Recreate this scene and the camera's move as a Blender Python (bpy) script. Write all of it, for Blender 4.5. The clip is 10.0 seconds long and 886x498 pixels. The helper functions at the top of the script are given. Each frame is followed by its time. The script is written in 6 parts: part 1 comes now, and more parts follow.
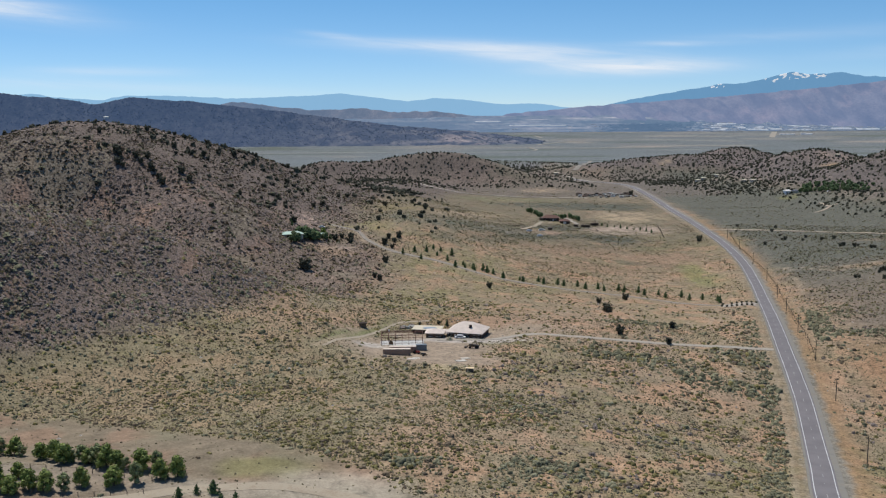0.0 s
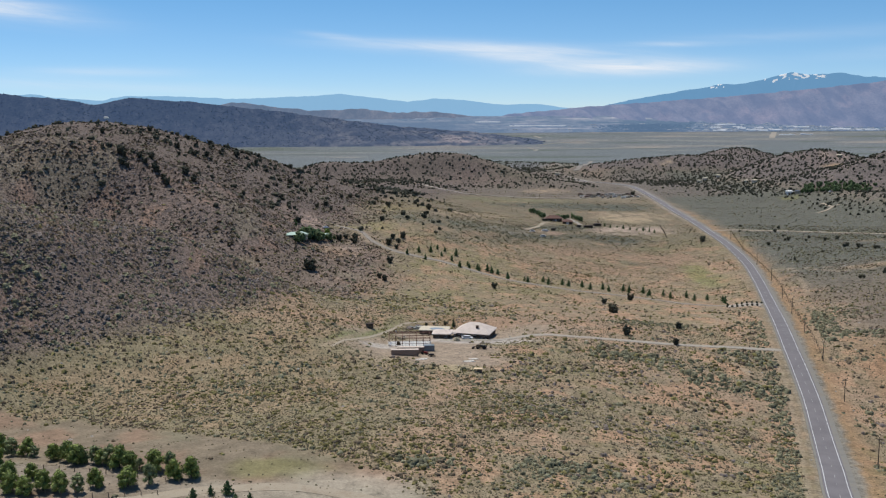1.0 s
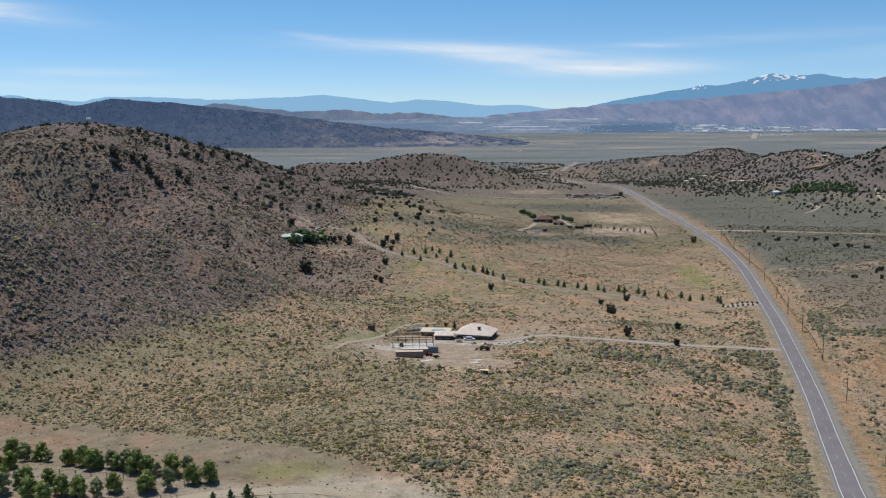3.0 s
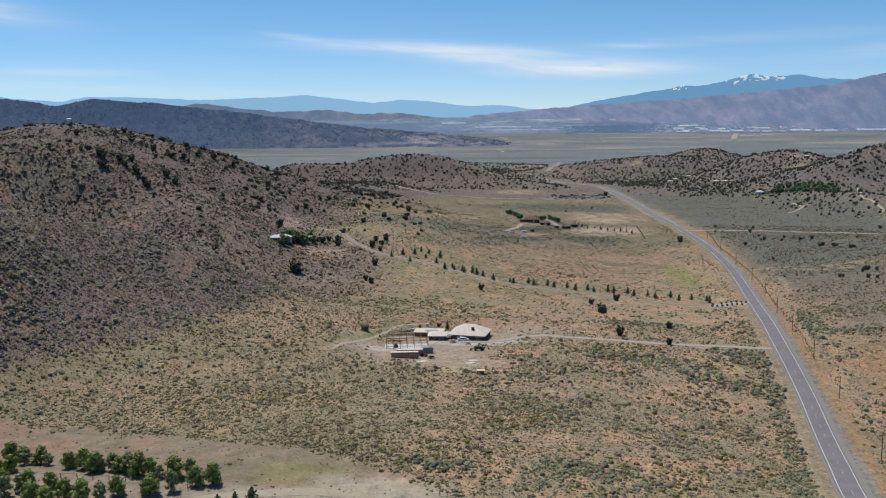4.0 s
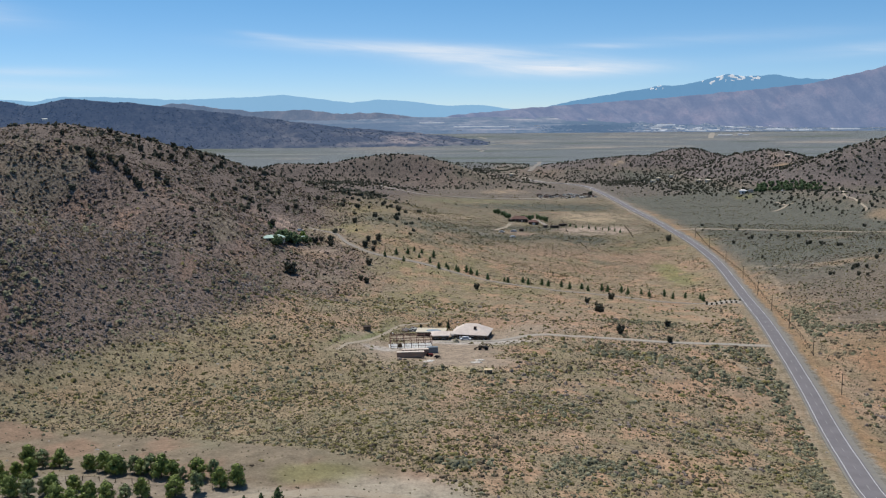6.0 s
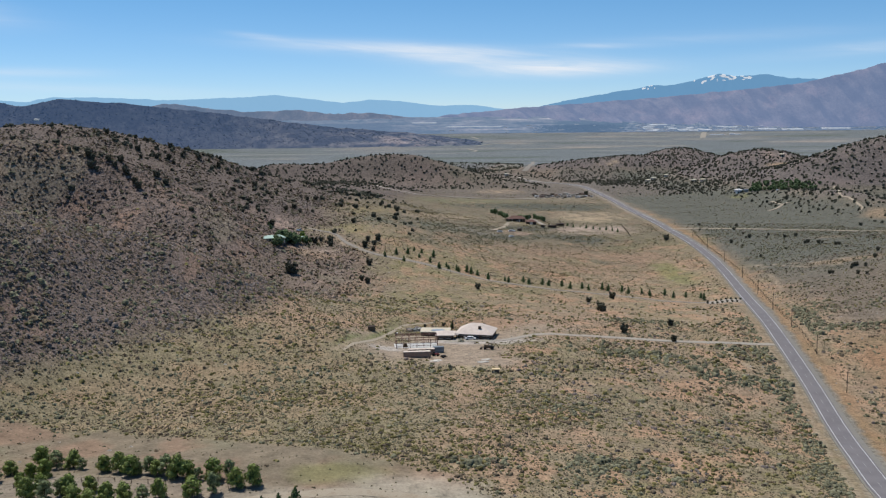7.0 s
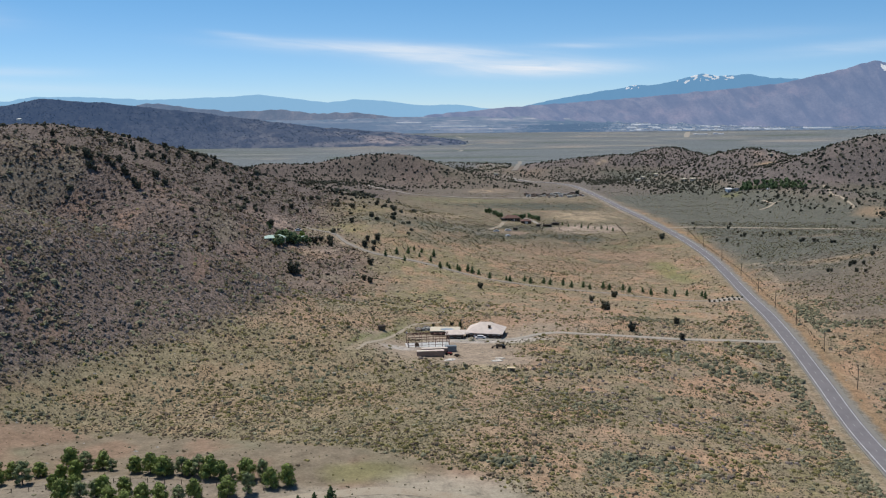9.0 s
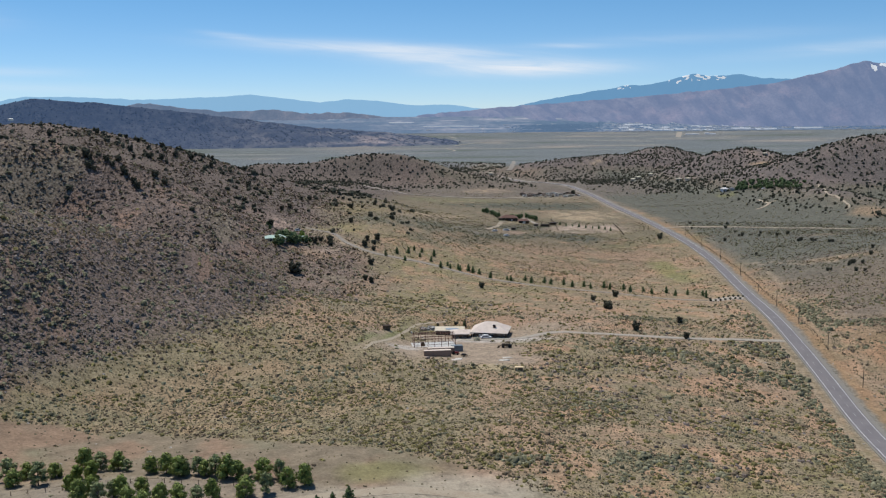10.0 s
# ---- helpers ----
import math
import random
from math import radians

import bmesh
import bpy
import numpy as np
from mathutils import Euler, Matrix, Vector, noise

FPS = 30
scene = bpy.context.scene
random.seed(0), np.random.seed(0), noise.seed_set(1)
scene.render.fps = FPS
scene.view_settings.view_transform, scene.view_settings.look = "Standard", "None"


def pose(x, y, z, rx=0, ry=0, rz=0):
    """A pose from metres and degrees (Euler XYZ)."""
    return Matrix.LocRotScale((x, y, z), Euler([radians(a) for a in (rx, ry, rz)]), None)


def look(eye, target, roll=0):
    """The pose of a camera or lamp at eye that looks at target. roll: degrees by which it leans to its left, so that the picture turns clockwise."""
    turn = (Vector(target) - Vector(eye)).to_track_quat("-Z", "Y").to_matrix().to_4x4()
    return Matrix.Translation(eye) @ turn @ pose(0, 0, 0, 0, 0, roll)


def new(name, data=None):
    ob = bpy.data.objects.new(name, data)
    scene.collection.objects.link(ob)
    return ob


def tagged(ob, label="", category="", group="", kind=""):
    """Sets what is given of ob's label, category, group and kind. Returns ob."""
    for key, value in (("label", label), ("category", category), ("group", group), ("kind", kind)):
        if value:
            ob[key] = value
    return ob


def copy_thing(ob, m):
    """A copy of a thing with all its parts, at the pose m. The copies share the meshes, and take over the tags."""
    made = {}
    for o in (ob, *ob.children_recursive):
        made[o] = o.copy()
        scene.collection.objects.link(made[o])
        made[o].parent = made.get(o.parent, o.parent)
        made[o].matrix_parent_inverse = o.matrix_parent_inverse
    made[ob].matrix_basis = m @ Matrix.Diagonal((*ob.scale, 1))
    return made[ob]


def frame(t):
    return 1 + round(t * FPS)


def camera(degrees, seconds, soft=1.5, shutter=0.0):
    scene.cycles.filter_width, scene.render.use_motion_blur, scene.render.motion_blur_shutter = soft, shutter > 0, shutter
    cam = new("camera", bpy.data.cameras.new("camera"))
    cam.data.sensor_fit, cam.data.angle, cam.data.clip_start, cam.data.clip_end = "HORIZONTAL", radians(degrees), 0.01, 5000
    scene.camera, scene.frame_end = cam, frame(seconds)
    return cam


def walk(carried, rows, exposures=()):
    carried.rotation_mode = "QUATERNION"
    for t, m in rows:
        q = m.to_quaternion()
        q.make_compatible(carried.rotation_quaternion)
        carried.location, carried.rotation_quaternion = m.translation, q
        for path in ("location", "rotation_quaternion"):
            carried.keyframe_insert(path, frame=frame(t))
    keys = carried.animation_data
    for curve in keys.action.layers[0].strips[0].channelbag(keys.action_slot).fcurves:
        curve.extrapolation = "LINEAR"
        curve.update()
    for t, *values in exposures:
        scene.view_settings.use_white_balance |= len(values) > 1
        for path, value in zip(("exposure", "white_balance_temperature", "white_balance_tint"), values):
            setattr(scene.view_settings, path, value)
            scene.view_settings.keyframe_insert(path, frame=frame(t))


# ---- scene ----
# camera and its flight
cam = camera(50.9, 10.0, soft=1.2)
PATH = [
    (0, (3.086, -0.362, 102.788), (3.088, 1.617, 102.493), -0.3),
    (0.5, (1.18, -0.357, 102.821), (1.183, 1.622, 102.527), -0.3),
    (1, (-0.908, -0.355, 102.919), (-0.904, 1.623, 102.625), -0.3),
    (1.5, (-3.276, -0.359, 102.997), (-3.269, 1.619, 102.703), -0.3),
    (2, (-5.642, -0.414, 103.103), (-5.625, 1.565, 102.809), -0.3),
    (2.5, (-8.199, -0.6, 103.272), (-8.172, 1.378, 102.979), -0.3),
    (4, (-17.015, -0.581, 103.59), (-16.932, 1.395, 103.298), -0.3),
    (4.5, (-20.246, -0.546, 103.704), (-20.148, 1.43, 103.411), -0.3),
    (5, (-23.374, -0.506, 103.744), (-23.263, 1.469, 103.451), -0.3),
    (5.5, (-26.647, -0.497, 103.74), (-26.524, 1.478, 103.447), -0.3),
    (7, (-36.572, -0.333, 103.676), (-36.42, 1.64, 103.383), -0.4),
    (7.5, (-39.908, -0.217, 103.675), (-39.747, 1.755, 103.382), -0.4),
    (8, (-43.455, 0.069, 103.577), (-43.284, 2.04, 103.284), -0.4),
    (8.5, (-46.998, 0.303, 103.602), (-46.818, 2.273, 103.308), -0.4),
    (9, (-50.445, 0.364, 103.636), (-50.255, 2.334, 103.342), -0.4),
    (9.5, (-53.934, 0.611, 103.578), (-53.735, 2.58, 103.284), -0.4),
    (10, (-57.455, 0.92, 103.494), (-57.246, 2.888, 103.2), -0.4),
]
walk(cam, [(t, look(eye, target, roll)) for t, eye, target, roll in PATH])

# ---- world, sun, exposure ----
SUN_ELEVATION, SUN_AZIMUTH = 67.0, -38.0  # degrees; azimuth from straight ahead, plus to the right
scene.view_settings.exposure = 0.0


def sky_world():
    world = bpy.data.worlds.new("sky")
    scene.world = world
    world.use_nodes = True
    nt = world.node_tree
    nt.nodes.clear()

    def node(kind, **sets):
        n = nt.nodes.new(kind)
        for key, value in sets.items():
            if key == "operation":
                n.operation = value
        return n

    def put(value, socket):
        if isinstance(value, (int, float)):
            socket.default_value = value
        else:
            nt.links.new(value, socket)

    def m(operation, a, b=0.0, c=None):
        n = node("ShaderNodeMath", operation=operation)
        put(a, n.inputs[0])
        put(b, n.inputs[1])
        if c is not None:
            put(c, n.inputs[2])
        return n.outputs[0]

    sky = nt.nodes.new("ShaderNodeTexSky")
    sky.sky_type, sky.sun_disc = "NISHITA", False
    sky.sun_elevation, sky.sun_rotation = radians(SUN_ELEVATION), radians(SUN_AZIMUTH)
    sky.altitude, sky.air_density, sky.dust_density, sky.ozone_density = 2500, 0.75, 0.0, 1.0
    coord = nt.nodes.new("ShaderNodeTexCoord")
    split = nt.nodes.new("ShaderNodeSeparateXYZ")
    nt.links.new(coord.outputs["Generated"], split.inputs[0])
    sx, sy, sz = split.outputs
    az = m("ARCTAN2", sx, sy)
    el = m("ARCSINE", sz)
    # thin cirrus: azimuth, elevation, half-length, half-thickness, slope, strength
    streaks = [(0.045, 0.0645, 0.125, 0.0065, -0.038, 1.15), (0.195, 0.0437, 0.085, 0.0075, 0.0, 1.6), (0.10, 0.0540, 0.08, 0.006, -0.03, 0.8), (0.235, 0.0660, 0.05, 0.0025, -0.01, 0.5),
               (-0.11, 0.0770, 0.03, 0.003, -0.10, 0.6), (-0.46, 0.104, 0.085, 0.012, -0.12, 1.3), (-0.34, 0.040, 0.07, 0.0045, 0.0, 0.45),
               (-0.38, 0.027, 0.19, 0.006, -0.03, 0.35), (0.54, 0.060, 0.11, 0.006, 0.06, 0.55), (0.36, 0.072, 0.12, 0.006, 0.02, 0.22)]
    vec = nt.nodes.new("ShaderNodeCombineXYZ")
    put(m("MULTIPLY", az, 7.0), vec.inputs[0])
    put(m("MULTIPLY", m("ADD", el, m("MULTIPLY", az, 0.07)), 75.0), vec.inputs[1])
    wisp = nt.nodes.new("ShaderNodeTexNoise")
    wisp.inputs["Scale"].default_value, wisp.inputs["Detail"].default_value, wisp.inputs["Roughness"].default_value = 1.3, 7.0, 0.62
    wisp.inputs["Distortion"].default_value = 0.6
    nt.links.new(vec.outputs[0], wisp.inputs["Vector"])
    veil = 0.0
    for a, e, la, le, slope, strong in streaks:
        u = m("SUBTRACT", az, a)
        v = m("DIVIDE", m("SUBTRACT", m("SUBTRACT", el, e), m("MULTIPLY", u, slope)), le)
        u = m("DIVIDE", u, la)
        d = m("ADD", m("MULTIPLY", u, u), m("MULTIPLY", v, v))
        veil = m("ADD", veil, m("MULTIPLY", m("EXPONENT", m("MULTIPLY", d, -1.0)), strong))
    rag = m("MULTIPLY", m("SUBTRACT", wisp.outputs[0], 0.25), 2.2)
    cloud = nt.nodes.new("ShaderNodeClamp")
    put(m("MULTIPLY", m("MULTIPLY", veil, m("ADD", m("MULTIPLY", rag, 0.7), 0.25)), 0.85), cloud.inputs[0])
    mix = nt.nodes.new("ShaderNodeMix")
    mix.data_type = "RGBA"
    put(cloud.outputs[0], mix.inputs["Factor"])
    tone = nt.nodes.new("ShaderNodeVectorMath")
    tone.operation = "MULTIPLY"
    nt.links.new(sky.outputs[0], tone.inputs[0])
    rise = nt.nodes.new("ShaderNodeClamp")
    put(m("MULTIPLY", el, 8.0), rise.inputs[0])
    tint = nt.nodes.new("ShaderNodeMix")
    tint.data_type = "RGBA"
    put(rise.outputs[0], tint.inputs["Factor"])
    tint.inputs["A"].default_value, tint.inputs["B"].default_value = (0.81, 0.94, 1.14, 1), (0.67, 1.06, 1.23, 1)
    nt.links.new(tint.outputs["Result"], tone.inputs[1])
    nt.links.new(tone.outputs[0], mix.inputs["A"])
    mix.inputs["B"].default_value = (8.3, 8.9, 9.7, 1)
    back = nt.nodes.new("ShaderNodeBackground")
    back.inputs["Strength"].default_value = 0.094
    nt.links.new(mix.outputs["Result"], back.inputs[0])
    out = nt.nodes.new("ShaderNodeOutputWorld")
    nt.links.new(back.outputs[0], out.inputs[0])


sky_world()
sun = new("sun", bpy.data.lights.new("sun", "SUN"))
sun.data.energy, sun.data.angle, sun.data.color = 3.65, radians(0.53), (1.0, 0.968, 0.9)
ce, ca = math.cos(radians(SUN_ELEVATION)), radians(SUN_AZIMUTH)
sun.matrix_world = look((0, 0, 0), (-ce * math.sin(ca), -ce * math.cos(ca), -math.sin(radians(SUN_ELEVATION))))
sun.location = (0, 0, 600)

# ---- materials ----


def material(name, stops, size=1.0, rough=0.85, bump=0.0, fine=6.0, vary=0.0, metal=0.0, spec=0.3, attribute="", haze=None, world_coords=False, contrast=1.6):
    """A procedural surface: a colour ramp over a coarse and a fine noise (size in metres), bump from the fine one,
    vary: brightness spread from piece to piece, attribute: a colour layer of the mesh that takes the ramp's place,
    haze: (colour, share) of glow mixed in as air light, and to whiten far snow and halls."""
    mat = bpy.data.materials.new(name)
    mat.use_nodes = True
    nt = mat.node_tree
    bsdf = nt.nodes["Principled BSDF"]
    bsdf.inputs["Roughness"].default_value, bsdf.inputs["Metallic"].default_value = rough, metal
    bsdf.inputs["Specular IOR Level"].default_value = spec
    if world_coords:
        where = nt.nodes.new("ShaderNodeNewGeometry").outputs["Position"]
    else:
        where = nt.nodes.new("ShaderNodeTexCoord").outputs["Object"]

    def noise_node(scale, detail):
        n = nt.nodes.new("ShaderNodeTexNoise")
        n.inputs["Scale"].default_value, n.inputs["Detail"].default_value = scale, detail
        nt.links.new(where, n.inputs["Vector"])
        return n.outputs[0]

    def calc(op, a, b):
        n = nt.nodes.new("ShaderNodeMath")
        n.operation = op
        for v, s in ((a, n.inputs[0]), (b, n.inputs[1])):
            if isinstance(v, (int, float)):
                s.default_value = v
            else:
                nt.links.new(v, s)
        return n.outputs[0]

    coarse, grain = noise_node(1.0 / size, 4.0), noise_node(fine / size, 3.0)
    mixed = calc("ADD", calc("MULTIPLY", coarse, 0.6), calc("MULTIPLY", grain, 0.4))
    if attribute:
        layer = nt.nodes.new("ShaderNodeAttribute")
        layer.attribute_name = attribute
        colour = layer.outputs["Color"]
        speck = calc("MULTIPLY", calc("SUBTRACT", calc("ADD", calc("MULTIPLY", noise_node(1.7, 2.0), 0.75), calc("MULTIPLY", noise_node(0.6, 2.0), 0.55)), 0.65), layer.outputs["Alpha"])
        gain = calc("MAXIMUM", calc("ADD", calc("ADD", calc("MULTIPLY", calc("SUBTRACT", mixed, 0.5), contrast), speck), 1.0), 0.3)
    else:
        ramp = nt.nodes.new("ShaderNodeValToRGB")
        while len(ramp.color_ramp.elements) < len(stops):
            ramp.color_ramp.elements.new(0.5)
        for k, (el, c) in enumerate(zip(ramp.color_ramp.elements, stops)):
            el.position, el.color = 0.34 + 0.32 * k / max(1, len(stops) - 1), (*c, 1)
        nt.links.new(mixed, ramp.inputs[0])
        colour, gain = ramp.outputs[0], None
    if vary:
        island = nt.nodes.new("ShaderNodeNewGeometry").outputs["Random Per Island"]
        piece = nt.nodes.new("ShaderNodeObjectInfo").outputs["Random"]
        either = calc("FRACT", calc("ADD", island, piece), 0.0)
        spread = calc("ADD", calc("MULTIPLY", calc("SUBTRACT", either, 0.5), 2 * vary), 1.0)
        gain = spread if gain is None else calc("MULTIPLY", gain, spread)
    if gain is not None:
        times = nt.nodes.new("ShaderNodeVectorMath")
        times.operation = "SCALE"
        nt.links.new(colour, times.inputs[0])
        nt.links.new(gain, times.inputs["Scale"])
        colour = times.outputs[0]
    nt.links.new(colour, bsdf.inputs["Base Color"])
    if bump:
        b = nt.nodes.new("ShaderNodeBump")
        b.inputs["Strength"].default_value, b.inputs["Distance"].default_value = 1.0, bump
        nt.links.new(mixed, b.inputs["Height"])
        nt.links.new(b.outputs[0], bsdf.inputs["Normal"])
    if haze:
        # emission mixed over the surface stands in for the haze before it
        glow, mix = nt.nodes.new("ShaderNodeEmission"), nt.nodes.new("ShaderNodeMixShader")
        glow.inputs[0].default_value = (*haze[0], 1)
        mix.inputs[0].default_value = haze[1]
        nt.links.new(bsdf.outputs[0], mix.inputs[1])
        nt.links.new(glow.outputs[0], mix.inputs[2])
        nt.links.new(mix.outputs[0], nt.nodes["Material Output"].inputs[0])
    return mat


M = {
    "ground": material("ground_soil", [], size=5.0, fine=5, rough=0.95, bump=0.3, attribute="soil", spec=0.1, world_coords=True),
    "asphalt": material("worn_asphalt", [(0.155, 0.14, 0.144), (0.185, 0.169, 0.172), (0.21, 0.192, 0.194)], size=7, fine=20, rough=0.9, bump=0.01, world_coords=True),
    "shoulder": material("gravel_shoulder", [(0.19, 0.178, 0.155), (0.235, 0.22, 0.192), (0.22, 0.19, 0.15)], size=5, fine=12, rough=0.95, bump=0.05, world_coords=True),
    "gravel": material("pale_gravel", [(0.28, 0.245, 0.2), (0.37, 0.33, 0.275), (0.32, 0.265, 0.205)], size=4, fine=10, rough=0.95, bump=0.04, world_coords=True),
    "dull_gravel": material("dull_gravel", [(0.24, 0.21, 0.175), (0.31, 0.275, 0.235)], size=4, fine=10, rough=0.95, bump=0.04, world_coords=True),
    "dirt_track": material("dirt_track", [(0.33, 0.26, 0.185), (0.4, 0.335, 0.25), (0.35, 0.28, 0.2)], size=5, fine=9, rough=0.95, bump=0.04, world_coords=True),
    "line_paint": material("road_paint", [(0.6, 0.59, 0.58), (0.75, 0.74, 0.73)], size=1.5, rough=0.7),
    "dash_paint": material("worn_centre_paint", [(0.36, 0.345, 0.33), (0.46, 0.44, 0.42)], size=1.5, rough=0.8),
    "sage": material("sagebrush_leaf", [(0.13, 0.124, 0.077), (0.195, 0.186, 0.117), (0.28, 0.262, 0.17)], size=0.6, rough=0.9, vary=0.4, spec=0.15, world_coords=True),
    "green_shrub": material("bitterbrush_leaf", [(0.118, 0.104, 0.043), (0.185, 0.161, 0.066), (0.265, 0.226, 0.098)], size=0.6, rough=0.9, vary=0.45, spec=0.15, world_coords=True),
    "brown_shrub": material("dry_shrub_twigs", [(0.1, 0.077, 0.052), (0.17, 0.132, 0.09), (0.245, 0.195, 0.135)], size=0.6, rough=0.95, vary=0.35, spec=0.1, world_coords=True),
    "grey_shrub": material("dead_grey_twigs", [(0.13, 0.106, 0.092), (0.215, 0.176, 0.152), (0.3, 0.255, 0.225)], size=0.5, rough=0.95, vary=0.35, spec=0.1, world_coords=True),
    "bunchgrass": material("bunchgrass", [(0.1, 0.088, 0.054), (0.17, 0.146, 0.092), (0.26, 0.215, 0.14)], size=0.6, rough=0.95, vary=0.5, spec=0.1, world_coords=True),
    "juniper": material("juniper_needles", [(0.05, 0.052, 0.037), (0.08, 0.08, 0.056), (0.118, 0.113, 0.08)], size=1.2, rough=0.9, vary=0.35, spec=0.15, world_coords=True),
    "leaf": material("broad_leaf", [(0.14, 0.18, 0.042), (0.215, 0.26, 0.062), (0.29, 0.33, 0.09)], size=1.5, rough=0.6, vary=0.4, spec=0.3),
    "leaf_dark": material("dark_green_leaf", [(0.05, 0.085, 0.032), (0.078, 0.12, 0.044), (0.11, 0.155, 0.06)], size=1.5, rough=0.7, vary=0.35, spec=0.2),
    "leaf_grove": material("grove_leaf", [(0.062, 0.1, 0.042), (0.095, 0.138, 0.056), (0.13, 0.175, 0.075)], size=1.5, rough=0.7, vary=0.35, spec=0.2),
    "leaf_grey": material("grey_green_leaf", [(0.155, 0.185, 0.078), (0.22, 0.25, 0.108), (0.285, 0.31, 0.14)], size=1.5, rough=0.65, vary=0.35, spec=0.3),
    "leaf_lime": material("yellow_green_leaf", [(0.13, 0.18, 0.03), (0.19, 0.24, 0.045), (0.25, 0.275, 0.07)], size=1.5, rough=0.6, vary=0.35, spec=0.3),
    "leaf_silver": material("silvery_leaf", [(0.36, 0.33, 0.23), (0.46, 0.42, 0.31), (0.54, 0.5, 0.38)], size=0.8, rough=0.8, vary=0.25, spec=0.2),
    "bark": material("bark", [(0.07, 0.052, 0.04), (0.12, 0.09, 0.07)], size=0.4, rough=0.95, bump=0.02),
}

# ---- the lie of the land ----
# hills and hollows: x, y, height, half-widths, turn in degrees
HILLS = [
    (-356, 985, 112, 242, 214, -23), (-232, 978, -16, 153, 88, 8), (-193, 981, 13, 92, 45, 26),
    (-283, 733, 59, 117, 51, 5), (-364, 580, 78, 81, 127, 3), (-311, 434, 40, 199, 80, 1),
    (-173, 672, 33, 72, 65, 0), (-141, 504, 30, 63, 40, 22), (-221, 375, 47, 50, 121, -14),
    (-61, 1021, 9, 70, 67, 0), (10, 1539, 48.6, 147, 38, -22), (-189, 1550, 32.7, 82, 45, 4),
    (-85, 1379, 14, 113, 188, 6), (697, 1218, 81, 188, 84, -16), (572, 1426, 57, 127, 90, -9),
    (566, 1795, 40, 115, 48, -17), (454, 1721, 38, 232, 71, -4), (853, 1695, -1, 247, 248, 0),
    (-116, 240, 6, 188, 43, 24), (179, 700, -14, 110, 209, -3), (246, 1055, -4, 187, 221, 0),
    (480, 588, 32, 153, 159, 0), (-45, 623, -5, 175, 120, 1), (170, 331, -15, 105, 106, 5),
    (-11, 826, 13, 59, 139, -4), (509, 1038, 22, 48, 130, 3), (104, 2190, 11, 349, 40, -25),
]


def vnoise(x, y, seed):
    """Smooth value noise in -1 to 1 on a unit lattice."""
    x, y = np.asarray(x, float), np.asarray(y, float)
    xi, yi = np.floor(x).astype(np.int64), np.floor(y).astype(np.int64)
    fx, fy = x - xi, y - yi
    fx, fy = fx * fx * (3 - 2 * fx), fy * fy * (3 - 2 * fy)

    def corner(a, b):
        h = (a * 374761393 + b * 668265263 + seed * 982451653) & 0xFFFFFFFF
        h = ((h ^ (h >> 13)) * 1274126177) & 0xFFFFFFFF
        return ((h ^ (h >> 16)) & 0xFFFF) / 32767.5 - 1

    low = corner(xi, yi) * (1 - fx) + corner(xi + 1, yi) * fx
    top = corner(xi, yi + 1) * (1 - fx) + corner(xi + 1, yi + 1) * fx
    return low * (1 - fy) + top * fy


def fnoise(x, y, size, seed, octaves=3):
    total, gain = 0.0, 1.0
    for k in range(octaves):
        total = total + gain * vnoise(np.asarray(x) / size * 2 ** k, np.asarray(y) / size * 2 ** k, seed + k)
        gain *= 0.5
    return total / 1.75


def smooth(a, b, v):
    s = np.clip((np.asarray(v, float) - a) / (b - a), 0, 1)
    return s * s * (3 - 2 * s)


def hill_mass(x, y):
    x, y = np.asarray(x, float), np.asarray(y, float)
    z = np.zeros(np.broadcast(x, y).shape)
    for cx, cy, h, rx, ry, turn in HILLS:
        c, s = math.cos(math.radians(turn)), math.sin(math.radians(turn))
        u, v = (x - cx) * c + (y - cy) * s, -(x - cx) * s + (y - cy) * c
        z = z + h * np.exp(-(u / rx) ** 2 - (v / ry) ** 2)
    return z


def near_line(x, y, line):
    """Distance to a polyline, and the height along it where its points carry one."""
    x, y = np.asarray(x, float), np.asarray(y, float)
    best = np.full(np.broadcast(x, y).shape, 1e9)
    for (ax, ay), (bx, by) in zip(line, line[1:]):
        dx, dy = bx - ax, by - ay
        t = np.clip(((x - ax) * dx + (y - ay) * dy) / (dx * dx + dy * dy), 0, 1)
        best = np.minimum(best, np.hypot(x - ax - t * dx, y - ay - t * dy))
    return best


def raw_land(x, y):
    """Large forms without fine relief."""
    floor = np.interp(y, [-3000, 150, 300, 600, 1000, 2000, 2800, 3600, 4400, 4700, 6000], [6, 2, -3, -12, -12, -22, -40, -42, -2, 72, 80])
    return floor + hill_mass(x, y)


def land(x, y):
    """Height of the ground."""
    m = hill_mass(x, y)
    steep = smooth(12, 60, m)
    z = raw_land(x, y)
    z = z + steep * (3.0 * fnoise(x, y, 80, 11) + 1.6 * fnoise(x, y, 22, 17))
    z = z + 0.8 * fnoise(x, y, 45, 5) + 0.22 * fnoise(x, y, 7, 8, 2)
    return z

